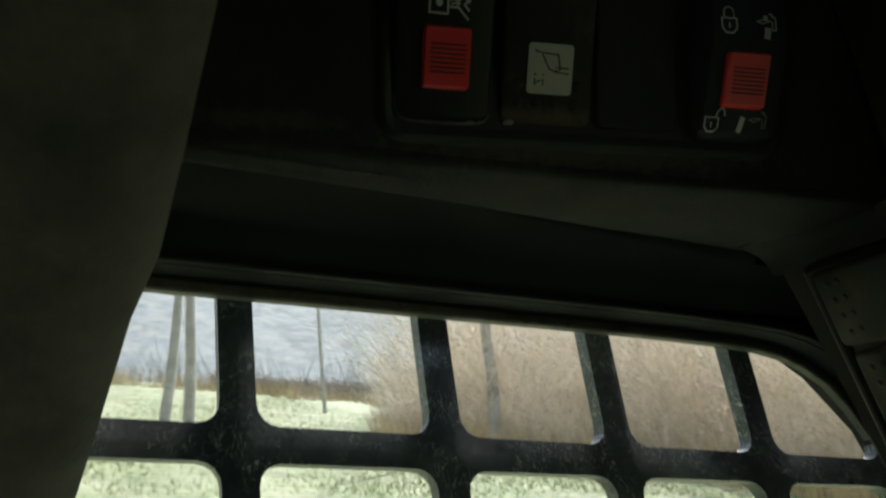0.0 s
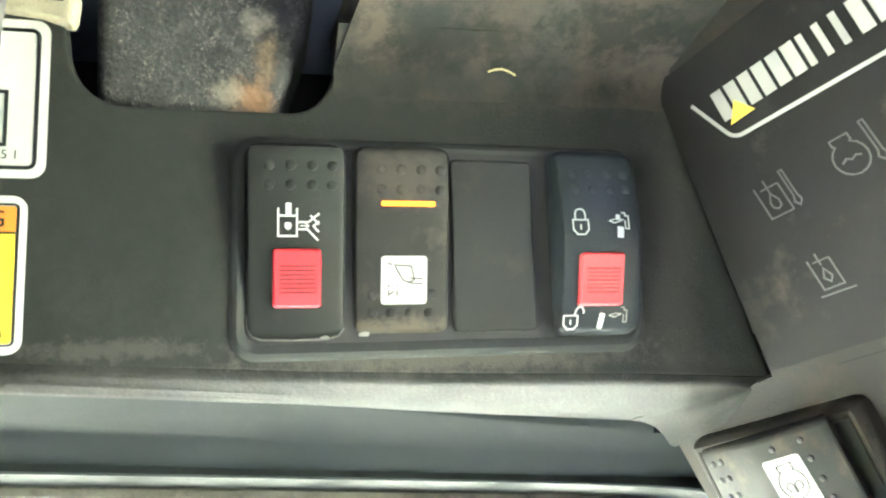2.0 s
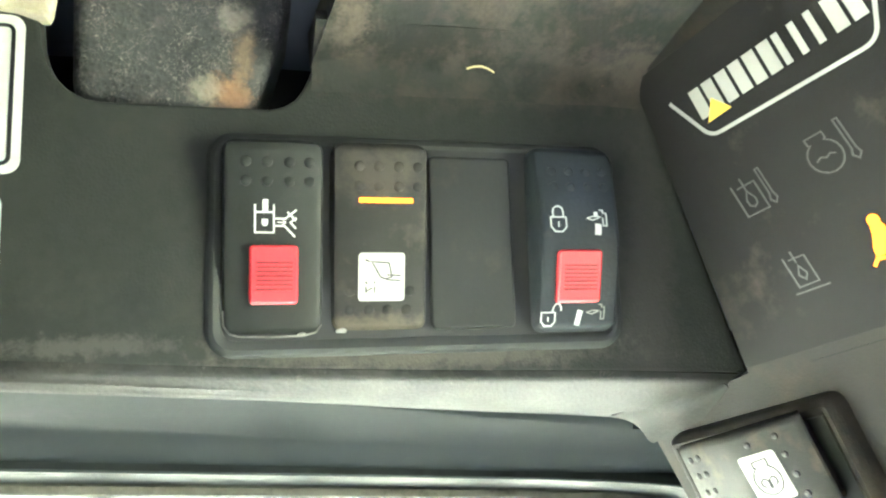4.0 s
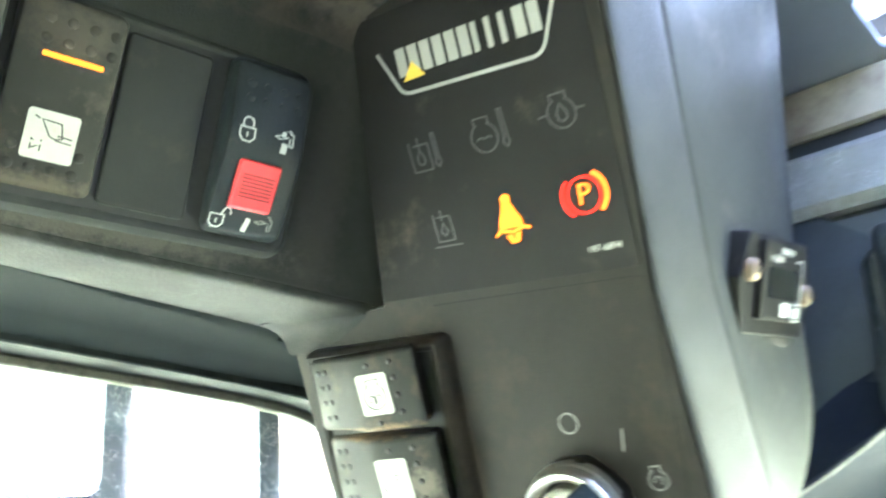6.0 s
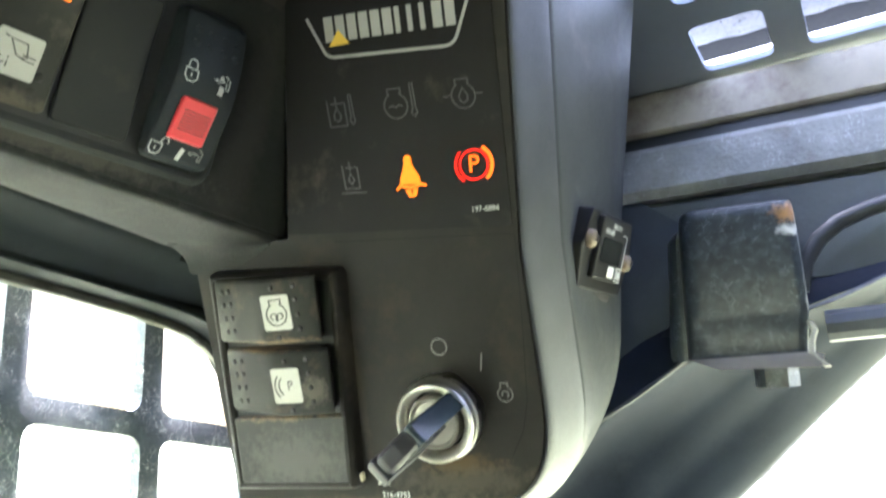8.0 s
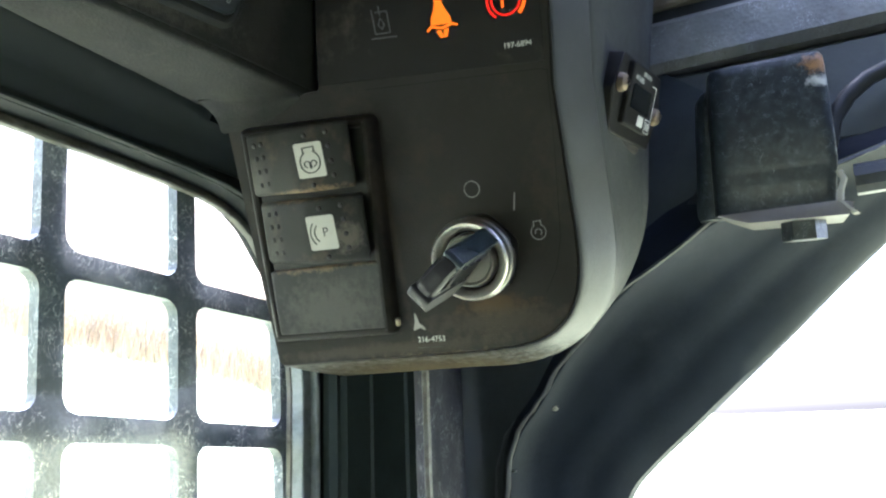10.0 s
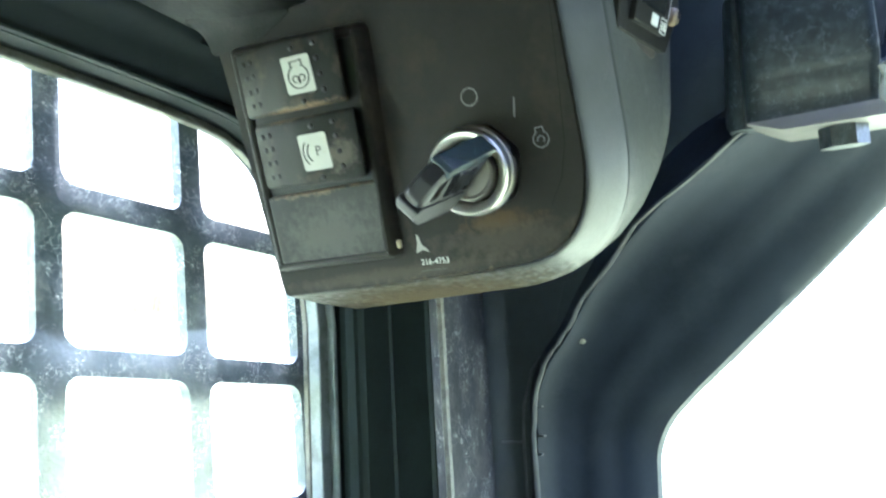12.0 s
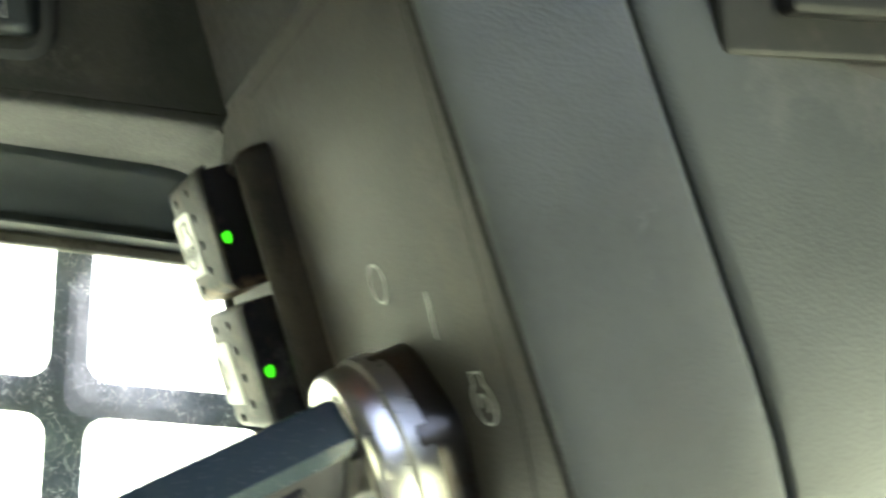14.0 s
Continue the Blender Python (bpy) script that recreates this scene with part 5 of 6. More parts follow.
# lit lamps
bm = bmesh.new()
slab(bm, round_poly([(0.3, 63.0), (-0.5, 60.6), (-2.0, 58.0), (-2.3, 56.0), (4.9, 55.2), (4.9, 57.3), (3.5, 60.2), (2.6, 62.8)], [0.8, 1.0, 1.2, 0.3, 0.3, 1.2, 1.0, 0.8], 4), DZ - 0.1, DZ + 0.1)
slab(bm, circle(1.6, 63.6, 1.45, 16), DZ - 0.1, DZ + 0.1)
ribbon(bm, [(-4.0, 54.4), (-2.4, 55.6), (1.2, 54.4), (5.0, 55.0), (7.0, 54.2)], 0.75, DZ - 0.1, DZ + 0.1)
for a in (-0.9, 2.0):
    slab(bm, [(a, 53.9), (a + 1.7, 53.8), (a + 1.9 - 0.6 * a, 51.3), (a + 0.7 - 0.6 * a, 51.4)], DZ - 0.1, DZ + 0.1)
part("seat_belt_lamp", bm, M_BELT, decal, "lit orange seat belt lamp")
bm = bmesh.new()
ribbon(bm, circle(24.3, 57.9, 4.75, 32), 0.55, DZ - 0.1, DZ + 0.1, True)
ribbon(bm, arc(24.3, 57.9, 6.2, 130, 230, 10), 0.7, DZ - 0.1, DZ + 0.1)
part("park_brake_lamp", bm, M_PARK, decal, "lit red parking brake lamp")
bm = bmesh.new()
ribbon(bm, arc(24.3, 57.9, 6.2, -54, 54, 12), 1.1, DZ - 0.1, DZ + 0.1)
part("lamp_arc", bm, M_PARKP, decal, "bright orange-red arc of the brake lamp")
words("lamp_letter", "P", 8.0, 24.3, 57.9, DZ + 0.08, decal, M_PARKP, -6)
words("part_number", "197-6894", 2.5, 25.6, 43.4, DZ, decal, M_PRINT, -5)

# printed key positions
inked("key_position", [circle(1.0, 0.3, 2.75, 28) + [circle(1.0, 0.3, 2.75, 28)[0]]], 0.38, 0.06, keybox, M_PRINT_WORN, "white ring")
inked("key_position", [[(15.7, -3.0), (14.5, -9.0)]], 0.42, 0.06, keybox, M_PRINT_WORN, "white line")
inked("key_position", shift([[(-1.3, 3.4), (-1.3, 2.0)] + arc(0, -0.5, 2.7, 118, 422, 14) + [(1.3, 2.0), (1.3, 3.4), (-1.3, 3.4)], arc(0, -0.6, 1.2, 200, -60, 8)], 21.5, -16.9, 0.95), 0.3, 0.06, keybox, M_PRINT_WORN, "white engine start symbol")

# ---- bay with two rockers and a blank
bm = bmesh.new()
outer = round_poly([(-89, -46), (-36.5, -47), (-28.5, 32.5), (-84.5, 37.5)], [2, 3, 4, 3], 5)
inner = inset(outer, 5.2)
rings(bm, [[(x, y, -0.5) for x, y in outer], [(x, y, 3.0) for x, y in inset(outer, 0.3)], [(x, y, 5.0) for x, y in inset(outer, 1.0)], [(x, y, 6.2) for x, y in inset(outer, 2.2)], [(x, y, 6.3) for x, y in inset(outer, 3.2)], [(x, y, 5.6) for x, y in inset(outer, 4.3)], [(x, y, 3.2) for x, y in inner]], True, False)
part("switch_bay", bm, M_KEYBOX, keybox, "raised frame round the switches")
bm = bmesh.new()
slab(bm, inset(outer, 4.6), 1.0, 4.4, 0)
part("bay_floor", bm, M_WELL, keybox, "dusty recess between the switches")


def cross_rocker(bm, v0, v1, skew):
    """A rocker that tips sideways: its left half stands proud and overhangs the lamp."""
    prof = [(-82.5, 1.0), (-83.0, 5.5), (-81.2, 7.6), (-72, 9.8), (-61, 14.0), (-56, 15.2), (-46, 14.2), (-38.4, 13.0), (-36.4, 12.4), (-36.0, 11.9), (-36.5, 11.5), (-39.6, 11.2), (-39.8, 2.6), (-37.6, 2.4), (-36.2, 2.0), (-36.0, 1.0)]
    lv = []
    for v, e in ((v0, 1.2), (v0 + 0.5, 0.5), (v0 + 1.6, 0.0), ((v0 + v1) / 2, 0.0), (v1 - 1.6, 0.0), (v1 - 0.5, 0.5), (v1, 1.2)):
        lv.append([(u + (0.6 * e if u < -60 else -0.6 * e) + skew * (v - v0), v - 0.055 * (u + 60), max(1.0, h - e)) for u, h in prof])
    loft(bm, lv)


def bay_switch(v0, v1, symbol, words_, label, k):
    bm = bmesh.new()
    cross_rocker(bm, v0, v1, 0.07)
    sw = thing("rocker_switch", bm, M_ROCKER_BAY, FK, label, "switch", "ignition console switches")
    mid = (v0 + v1) / 2
    tilt = lambda u: 7.6 + (u + 81.2) * 0.24 if u < -72 else 9.8 + (u + 72) * 0.38 if u < -61 else 15.45 - (u + 56) * 0.12
    for u in (-77.0, -73.4):
        for dv in (-7.4, -2.5, 2.4, 7.2):
            bm = bmesh.new()
            lathe(bm, [(1.05, tilt(u) - 0.4), (0.95, tilt(u) + 0.15), (0.6, tilt(u) + 0.36), (0.1, tilt(u) + 0.42)], u + 0.5, mid + dv + 0.9, 10)
            part("dimple", bm, M_DOT, sw)
    for u, dvs in ((-51.4, (8.2, -9.2)), (-43.2, (8.0, 3.2, -2.0, -7.0))):
        for dv in dvs:
            bm = bmesh.new()
            lathe(bm, [(0.95, tilt(u) - 0.4), (0.85, tilt(u) + 0.15), (0.5, tilt(u) + 0.34), (0.1, tilt(u) + 0.4)], u + 0.6, mid + dv - 0.6, 10)
            part("dimple", bm, M_DOT, sw)
    bm = bmesh.new()
    p = [(u, v - 0.055 * (u + 60)) for u, v in rrect(-56.0 + 0.045 * (mid - 8), -45.5 + 0.045 * (mid - 8), mid - 6.6, mid + 5.6, 0.9, 3)]
    rings(bm, [[(u, v, tilt(u) - 0.2) for u, v in p], [(u, v, tilt(u) + 0.25) for u, v in p]])
    lab_ = part("label", bm, M_WHITE, sw, "white label with a black symbol")
    inked("symbol", shift(symbol, -50.7 + 0.045 * (mid - 8), mid - 1.0, 0.95), 0.42, 0.36, lab_, M_INK, "", lambda u, v: tilt(u))
    if words_:
        words("letter", words_, 4.6, -49.7, mid - 1.0, tilt(-50) + 0.7, lab_, M_INK)
    # lamp under the overhang
    bm = bmesh.new()
    rings(bm, [[(-39.6 + dx * 0.8, mid - 2.6 + 2.0 * s * math.sin(a), 9.85 + 1.3 * s * math.cos(a)) for a in [i * 0.4488 for i in range(14)]] for dx, s in ((-0.2, 1.0), (0.4, 0.95), (0.9, 0.6))])
    part("indicator_lamp", bm, M_GREEN, sw, "lit green lamp")
    return sw


bay_switch(10.0, 33.0, engine + [[(-0.2, -3.2), (-0.3, -2.0)] + arc(-1.3, -1.4, 1.1, -10, 280, 10), [(0.2, -3.2), (0.3, -2.0)] + arc(1.3, -1.4, 1.1, 190, -100, 10)], "", "dusty rocker switch with a glow plug symbol and lit green lamp", 0)
bay_switch(-15.6, 7.4, [arc(1.0, 0, 4.0, 130, 230, 8), arc(1.0, 0, 5.6, 135, 225, 8)], "P", "dusty rocker switch with a parking brake symbol and lit green lamp", 1)
bm = bmesh.new()
slab(bm, round_poly([(-85, -42.6), (-38.6, -43.6), (-35.8, -18.8), (-83.4, -17.4)], 1.6, 3), 1.0, 6.4, 1.0, 3)
blank2 = thing("blanking_plate", bm, M_BLANK, FK, "dusty black blanking plate below the rocker switches", "plate", "ignition console switches")
bm = bmesh.new()
slab(bm, rrect(-35.2, -34.0, -43.5, -40.5, 0.5, 2), 3.5, 5.4, 0.4, 1)
part("plate_clip", bm, M_TAN, blank2, "tan foam speck")

# ---- ignition switch and key
KC = (-0.5, -22.4)
bm = bmesh.new()
hexa = [(KC[0] + 15.2 * math.cos(radians(60 * i + 12)), KC[1] + 15.2 * math.sin(radians(60 * i + 12))) for i in range(6)]
lathe(bm, [(14.2, 4.4), (14.2, 7.4), (13.7, 8.0), (13.6, 10.4), (13.3, 11.4), (12.7, 11.9), (12.0, 11.7), (10.6, 10.6), (10.2, 10.0), (10.1, 6.6), (9.4, 6.4)], *KC, 56)
ign = thing("ignition_switch", bm, M_CHROME, FK, "worn chrome ignition switch ring with grime round it", "ignition switch")
bm = bmesh.new()
slab(bm, round_poly(hexa, 6.0, 5), -0.5, 6.6, 0.9, 2)
part("nut", bm, M_NUT, ign, "grimy dark hexagonal nut")
bm = bmesh.new()
lathe(bm, [(10.05, 6.8), (10.0, 6.9), (9.0, 6.9), (8.9, 6.8)], *KC, 48)
part("recess", bm, M_BLACK, ign, "black ring at the bottom of the groove")
bm = bmesh.new()
lathe(bm, [(9.2, 5.0), (9.1, 10.2), (8.8, 11.2), (8.2, 11.6), (7.6, 11.3), (7.3, 10.9), (0.2, 10.9)], *KC, 40)
part("barrel", bm, M_CHROME_D, ign, "dull nickel key barrel")
# key: bow plane holds the barrel's axis and a way turned in the face
wdir = Vector((-0.78, -0.626))
kmat = FK @ Matrix.Translation((KC[0] * MM, KC[1] * MM, 0)) @ basis((0, 0, 0), (0, 0, 1), (-wdir.x, -wdir.y, 0), (wdir.y, -wdir.x, 0))
# in this frame x runs out of the barrel, y across the bow (up), z through its thickness
bow = round_poly([(12.6, 12.2), (12.6, -9.0), (16, -10.6), (38, -9.8), (43.0, -6.4), (45.2, -1.5), (43.8, 4.0), (40.8, 9.0)], [1.5, 2, 3, 5, 3, 3, 3.5, 2.5], 5)
slot = round_poly([(37.4, 6.6), (35.6, -1.2), (40.4, -1.6), (41.6, 4.6), (40.6, 6.4)], 1.0, 4)
bm = bmesh.new()
cap = inset(bow, 2.2)
pts3 = [Vector((x, y, 0)) for x, y in cap]
hol3 = [Vector((x, y, 0)) for x, y in slot[::-1]]
levels = [(-3.4, cap), (-3.1, inset(bow, 1.2)), (-2.3, inset(bow, 0.3)), (-1.0, bow), (1.0, bow), (2.3, inset(bow, 0.3)), (3.1, inset(bow, 1.2)), (3.4, cap)]
vs = rings(bm, [[(x, y, z) for x, y in pts] for z, pts in levels], False, False)
holes = []
for z, ring in ((-3.4, vs[0]), (3.4, vs[-1])):
    hv_ = [bm.verts.new((x, y, z)) for x, y in slot[::-1]]
    for t in tessellate_polygon([pts3, hol3]):
        bm.faces.new([(ring + hv_)[i] for i in t])
    holes.append(hv_)
for i in range(len(slot)):
    bm.faces.new((holes[0][i - 1], holes[0][i], holes[1][i], holes[1][i - 1]))
key = thing("key", bm, M_KEYHEAD, kmat, "black plastic-headed key standing in the ignition switch", "key")
bm = bmesh.new()
slab(bm, round_poly([(14.4, -3.4), (14.0, -9.6), (16.5, -11.2), (38, -10.6), (43.6, -7.6), (45.0, -4.4), (43.4, -3.2)], [1, 2, 2.5, 5, 2, 1.2, 0.8], 4), -3.9, 3.9, 1.2, 3)
part("lower_lip", bm, M_KEYHEAD, key, "thick rounded lower lip")
bm = bmesh.new()
slab(bm, round_poly([(13.0, 10.0), (40.2, 6.8), (41.0, 9.2), (39.4, 10.4), (14.0, 13.6), (12.6, 13.0)], [0.8, 0.8, 1.4, 1.2, 1.2, 0.8], 4), -3.5, 3.5, 1.3, 3)
part("top_cap", bm, M_KEYTOP, key, "smooth flat top edge")
bm = bmesh.new()
box(bm, 4.0, 14.5, -4.5, 4.5, -1.2, 1.2, 0.3)
part("blade", bm, M_CHROME_D, key, "nickel key blade")
for side in (-1, 1):
    for a in (17.4, 23.4, 29.4):
        bm = bmesh.new()
        ribbon(bm, [(a, -0.8), (a + 2.6, 7.0), (a + 5.4, 6.6), (a + 2.8, -1.0)], 0.6, min(3.0 * side, 4.0 * side), max(3.0 * side, 4.0 * side), True)
        part("moulded_mark", bm, M_KEYHEAD, key, "raised moulded outline")
bm = bmesh.new()
box(bm, 38.6, 41.6, -0.6, 5.6, -0.9, 0.9, 0.2)
part("slot_core", bm, M_YELLOW, key, "yellow core in the slot")

# ---- hour meter on the side cover
bm = bmesh.new()
SH = 0.12


def sheared(pts):
    return [(x, y + SH * x + 1.2) for x, y in pts]


slab(bm, sheared(round_poly([(-24.5, 0), (-20, -15.5), (22, -15.5), (27, 0), (22, 14), (-20, 14)], 1.5, 3)), -4, 4.2, 0.7, 2)
meter = thing("hour_meter", bm, M_METER, FD @ Matrix.Translation((0.0095, 0.001, -0.0042)), "black hour meter screwed to the console's side", "hour meter")
bm = bmesh.new()
slab(bm, sheared(rrect(-14, 14, -11, 12.5, 1.2, 3)), 3.6, 6.4, 0.8, 2)
mbody = part("meter_body", bm, M_METER, meter)
bm = bmesh.new()
slab(bm, sheared(rrect(-11, 9, -4.5, 4.5, 1, 3)), 6.3, 6.6)
part("display", bm, M_LCD, mbody, "dark display window")
words("number", "280-5717", 2.5, 1.0, 10.8, 6.5, mbody, M_PRINT, 6)
words("word", "HOURS", 2.7, -6.0, 7.4, 6.5, mbody, M_PRINT, 6)
bm = bmesh.new()
slab(bm, sheared(rrect(-1, 5, -9.6, -5.6, 0.4, 2)), 6.3, 6.55)
part("printed_bar", bm, M_PRINT, mbody, "white printed bar")
bm = bmesh.new()
slab(bm, sheared(rrect(8.5, 9.5, -9.6, -6.6, 0.2, 2)), 6.3, 6.55)
slab(bm, sheared(rrect(10.3, 11.8, -9.6, -6.6, 0.2, 2)), 6.3, 6.55)
part("printed_bar", bm, M_PRINT, mbody, "white printed bar")
inked("frame_line", [sheared([(7.4, -10.6), (7.4, -5.6), (12.8, -5.6), (12.8, 7.5), (8, 7.5)]), sheared([(7.4, -10.6), (12.8, -10.6), (12.8, -5.6)])], 0.4, 6.45, mbody, M_PRINT)
bm = bmesh.new()
slab(bm, sheared(rrect(-20, 16, -18.6, -15.0, 1.2, 3)), -4, 3.0, 0.8, 2)
part("bracket_foot", bm, M_FOOT, meter, "dusty lower edge")
for u in (-19.2, 20.4):
    bm = bmesh.new()
    lathe(bm, [(3.4, 3.6), (3.4, 5.0), (2.9, 6.4), (1.6, 7.2), (0.1, 7.4)], u, 1.5, 20)
    sc = part("screw", bm, M_SCREW, meter, "rusty pan-head screw")
    bm = bmesh.new()
    for a in (35, 125):
        c, s = math.cos(radians(a)), math.sin(radians(a))
        ribbon(bm, [(u - 1.8 * c, 1.5 - 1.8 * s), (u + 1.8 * c, 1.5 + 1.8 * s)], 0.6, 6.8, 7.5)
    part("screw_cross", bm, M_BLACK, sc)

# ---------------------------------------------------------------- front corner: pillar, door frame, header, bracket
def sweep(path_a, path_b, profile):
    """Bands between two edges of the door frame. profile: rows of share across and push towards the cab."""
    lv = []
    for a, b in zip(path_a, path_b):
        a, b = Vector(a), Vector(b)
        d = (b - a)
        lv.append([a + d * s + Vector((-push, -push * 0.35, 0)) for s, push in profile])
    return lv


WELD = [(0.150, -0.46, 1.905), (0.140, -0.14, 1.885), (0.122, -0.052, 1.8530), (0.135, 0.0, 1.8255), (0.143, 0.033, 1.7955), (0.145, 0.045, 1.780), (0.145, 0.0565, 1.7665), (0.145, 0.0625, 1.752), (0.145, 0.0645, 1.735), (0.145, 0.066, 1.60), (0.145, 0.066, 0.76)]
DOOR = [(0.195, -0.46, 1.900), (0.195, -0.19, 1.898), (0.193, -0.1124, 1.8415), (0.191, -0.065, 1.800), (0.19, -0.021, 1.763), (0.191, 0.000, 1.7455), (0.193, 0.0115, 1.7345), (0.195, 0.0195, 1.7200), (0.196, 0.0215, 1.705), (0.197, 0.022, 1.60), (0.197, 0.022, 0.76)]


def curve_through(pts, k=5):
    """More points along a smooth line through the given ones."""
    p = [Vector(q) for q in pts]
    out = []
    for i in range(len(p) - 1):
        a, b, c, d = p[max(i - 1, 0)], p[i], p[i + 1], p[min(i + 2, len(p) - 1)]
        la, lb, lc = (b - a).length, (c - b).length, (d - c).length
        ma = ((c - b) / lb * la + (b - a) / la * lb) / (la + lb) * lb if la > 0 else (c - b)
        mb = ((d - c) / lc * lb + (c - b) / lb * lc) / (lb + lc) * lb if lc > 0 else (c - b)
        for j in range(k):
            t = j / k
            out.append(b * (2 * t ** 3 - 3 * t * t + 1) + ma * (t ** 3 - 2 * t * t + t) + c * (3 * t * t - 2 * t ** 3) + mb * (t ** 3 - t * t))
    return out + [p[-1]]


PROFILE = [(0.0, 0.004), (0.03, 0.0058), (0.06, 0.003), (0.10, -0.0010), (0.20, -0.0020), (0.32, -0.0022), (0.40, -0.0012), (0.45, 0.0), (0.58, -0.0008), (0.68, -0.0004), (0.74, 0.0008), (0.86, 0.0008), (0.96, 0.0), (1.0, -0.005)]
bm = bmesh.new()
lv = sweep(curve_through(WELD), curve_through(DOOR), PROFILE)
vs = [[bm.verts.new(p) for p in row] for row in lv]
vb = [[bm.verts.new(p + Vector((0.035, 0.03, 0.02))) for p in row] for row in lv]
for S_ in (vs, vb):
    for a, b in zip(S_, S_[1:]):
        for i in range(len(PROFILE) - 1):
            bm.faces.new((a[i], a[i + 1], b[i + 1], b[i]))
for a, b, c, d in zip(vs, vs[1:], vb, vb[1:]):
    bm.faces.new((a[-1], b[-1], d[-1], c[-1]))
    bm.faces.new((a[0], b[0], d[0], c[0]))
frame_ob = thing("door_1", bm, M_DOOR, Matrix(), "blue-black pressed steel frame of the open front doorway", "door frame", kind="structure", scale=1)
bm = bmesh.new()
rnd = random.Random(2)
lv = []
for k, p in enumerate(WELD[1:9]):
    q = WELD[k + 2]
    for t in (0, 0.25, 0.5, 0.75):
        c = Vector(p).lerp(Vector(q), t) + Vector((-0.0075, -0.003, 0)) + Vector((0, rnd.uniform(-1, 1), rnd.uniform(-1, 1))) * 0.0007
        lv.append([tuple(c + Vector((0, 0.0011 * math.cos(a) * 1.0, 0.0011 * math.sin(a))) + Vector((-0.0012 * math.cos(a + 0.8), 0, 0))) for a in (0, 1.05, 2.09, 3.14, 4.19, 5.24)])
rings(bm, lv)
for y, z, s in ((0.0604, 1.7470, 0.0022), (0.0613, 1.7330, 0.0034), (0.0616, 1.7242, 0.0016)):
    box(bm, 0.1405, 0.1430, y - s, y, z - 0.0004, z + 0.0004, 0.0002)
part("weld_bead", bm, M_SEALER, frame_ob, "pale uneven bead of sealer along the frame", scale=1)
bm = bmesh.new()
rings(bm, [[(r * k * math.cos(a), r * math.sin(a), z) for a, k in zip([j * 0.785 for j in range(8)], (1.2, 0.9, 1.1, 0.7, 1.0, 1.3, 0.8, 1.1))] for r, z in ((0.0015, -0.002), (0.0014, 0.0005), (0.0008, 0.0008))])
bmesh.ops.transform(bm, matrix=frame_of((0.1517, 0.0386, 1.7774), (-0.69, -0.53, -0.49)), verts=bm.verts[:])
part("paint_chip", bm, M_CHIP, frame_ob, "pale chip in the paint", scale=1)

# steel panel between the pillar and the frame
bm = bmesh.new()
prof = [(p[1], p[2], p[0]) for p in WELD[2:]] + [(0.16, 0.76, 0.145), (0.16, 1.965, 0.145), (-0.01, 1.962, 0.143), (-0.076, 1.908, 0.143)]
fr_ = [bm.verts.new((x + 0.003, y + 0.001, z)) for y, z, x in prof]
bk_ = [bm.verts.new((x + 0.012, y + 0.001, z)) for y, z, x in prof]
for t in tessellate_polygon([[Vector((y, z, 0)) for y, z, x in prof]]):
    bm.faces.new([fr_[i] for i in t])
    bm.faces.new([bk_[i] for i in t])
for i in range(len(prof)):
    bm.faces.new((fr_[i - 1], fr_[i], bk_[i], bk_[i - 1]))
corner_wall = thing("wall_front", bm, M_CORNER, Matrix(), "dark steel corner panel beside the doorway", "wall", kind="structure", smooth=False, scale=1)
bm = bmesh.new()
seam = [(0.0600, 1.7720), (0.0660, 1.7650), (0.0692, 1.7560), (0.0718, 1.7480), (0.0728, 1.7400), (0.0732, 1.7300), (0.0734, 1.7150), (0.0738, 1.69), (0.074, 1.60)]
rings(bm, [[(0.1480 - r * math.cos(a), y + r * math.sin(a), z) for a in (0, 1.05, 2.09, 3.14, 4.19, 5.24)] for (y, z), r in zip(seam, (0.0005, 0.0008, 0.0006, 0.0009, 0.0007, 0.0010, 0.0007, 0.0008, 0.0007))])
box(bm, 0.1472, 0.1485, 0.0732, 0.0860, 1.7290, 1.7302, 0.0003)
part("sealer_line", bm, M_SEALER, corner_wall, "grey painted line of sealer", scale=1)

# rest of the front: unseen panels added low and far right to cut doorway light
bm = bmesh.new()
boxes(bm, (0.205, 0.225, -0.80, -0.42, 0.76, 2.0), (0.205, 0.225, -0.42, 0.10, 0.76, 1.48))
thing("wall_front_low", bm, M_DOOR, Matrix(), "unseen dark panels added to narrow the doorway's light", "wall", kind="structure", smooth=False, scale=1)

# pillar behind the console and its scuffed strip
bm = bmesh.new()
loft(bm, [[(0.070, 0.120, z), (0.0725, 0.1172, z), (0.075, 0.1172, z), (0.0775, 0.1150, z), (0.084, 0.1142, z), (0.0915, 0.1118, z), (0.0925, 0.1104, z), (0.0935, 0.1108, z), (0.100, 0.1088, z), (0.112, 0.1050, z), (0.113, 0.1034, z), (0.120, 0.1015, z), (0.150, 0.092, z), (0.24, 0.15, z), (0.07, 0.15, z)] for z in (0.76, 1.5, 1.9, 2.0)])
thing("wall_pillar", bm, M_PILLAR, Matrix(), "dark front pillar between window and doorway", "pillar", kind="structure", scale=1)
bm = bmesh.new()
loft(bm, [[(0.0684 + dx, 0.0657, z), (0.0700 + dx, 0.0640, z), (0.100 + dx, 0.0722, z), (0.1285 + dx, 0.0800, z), (0.130 + dx, 0.0825, z), (0.128 + dx, 0.088, z), (0.071 + dx, 0.0720, z)] for z, dx in ((0.77, -0.004), (1.5, 0.0015), (1.65, 0.0008), (1.75, 0.0), (1.80, 0.0), (1.93, 0.0))])
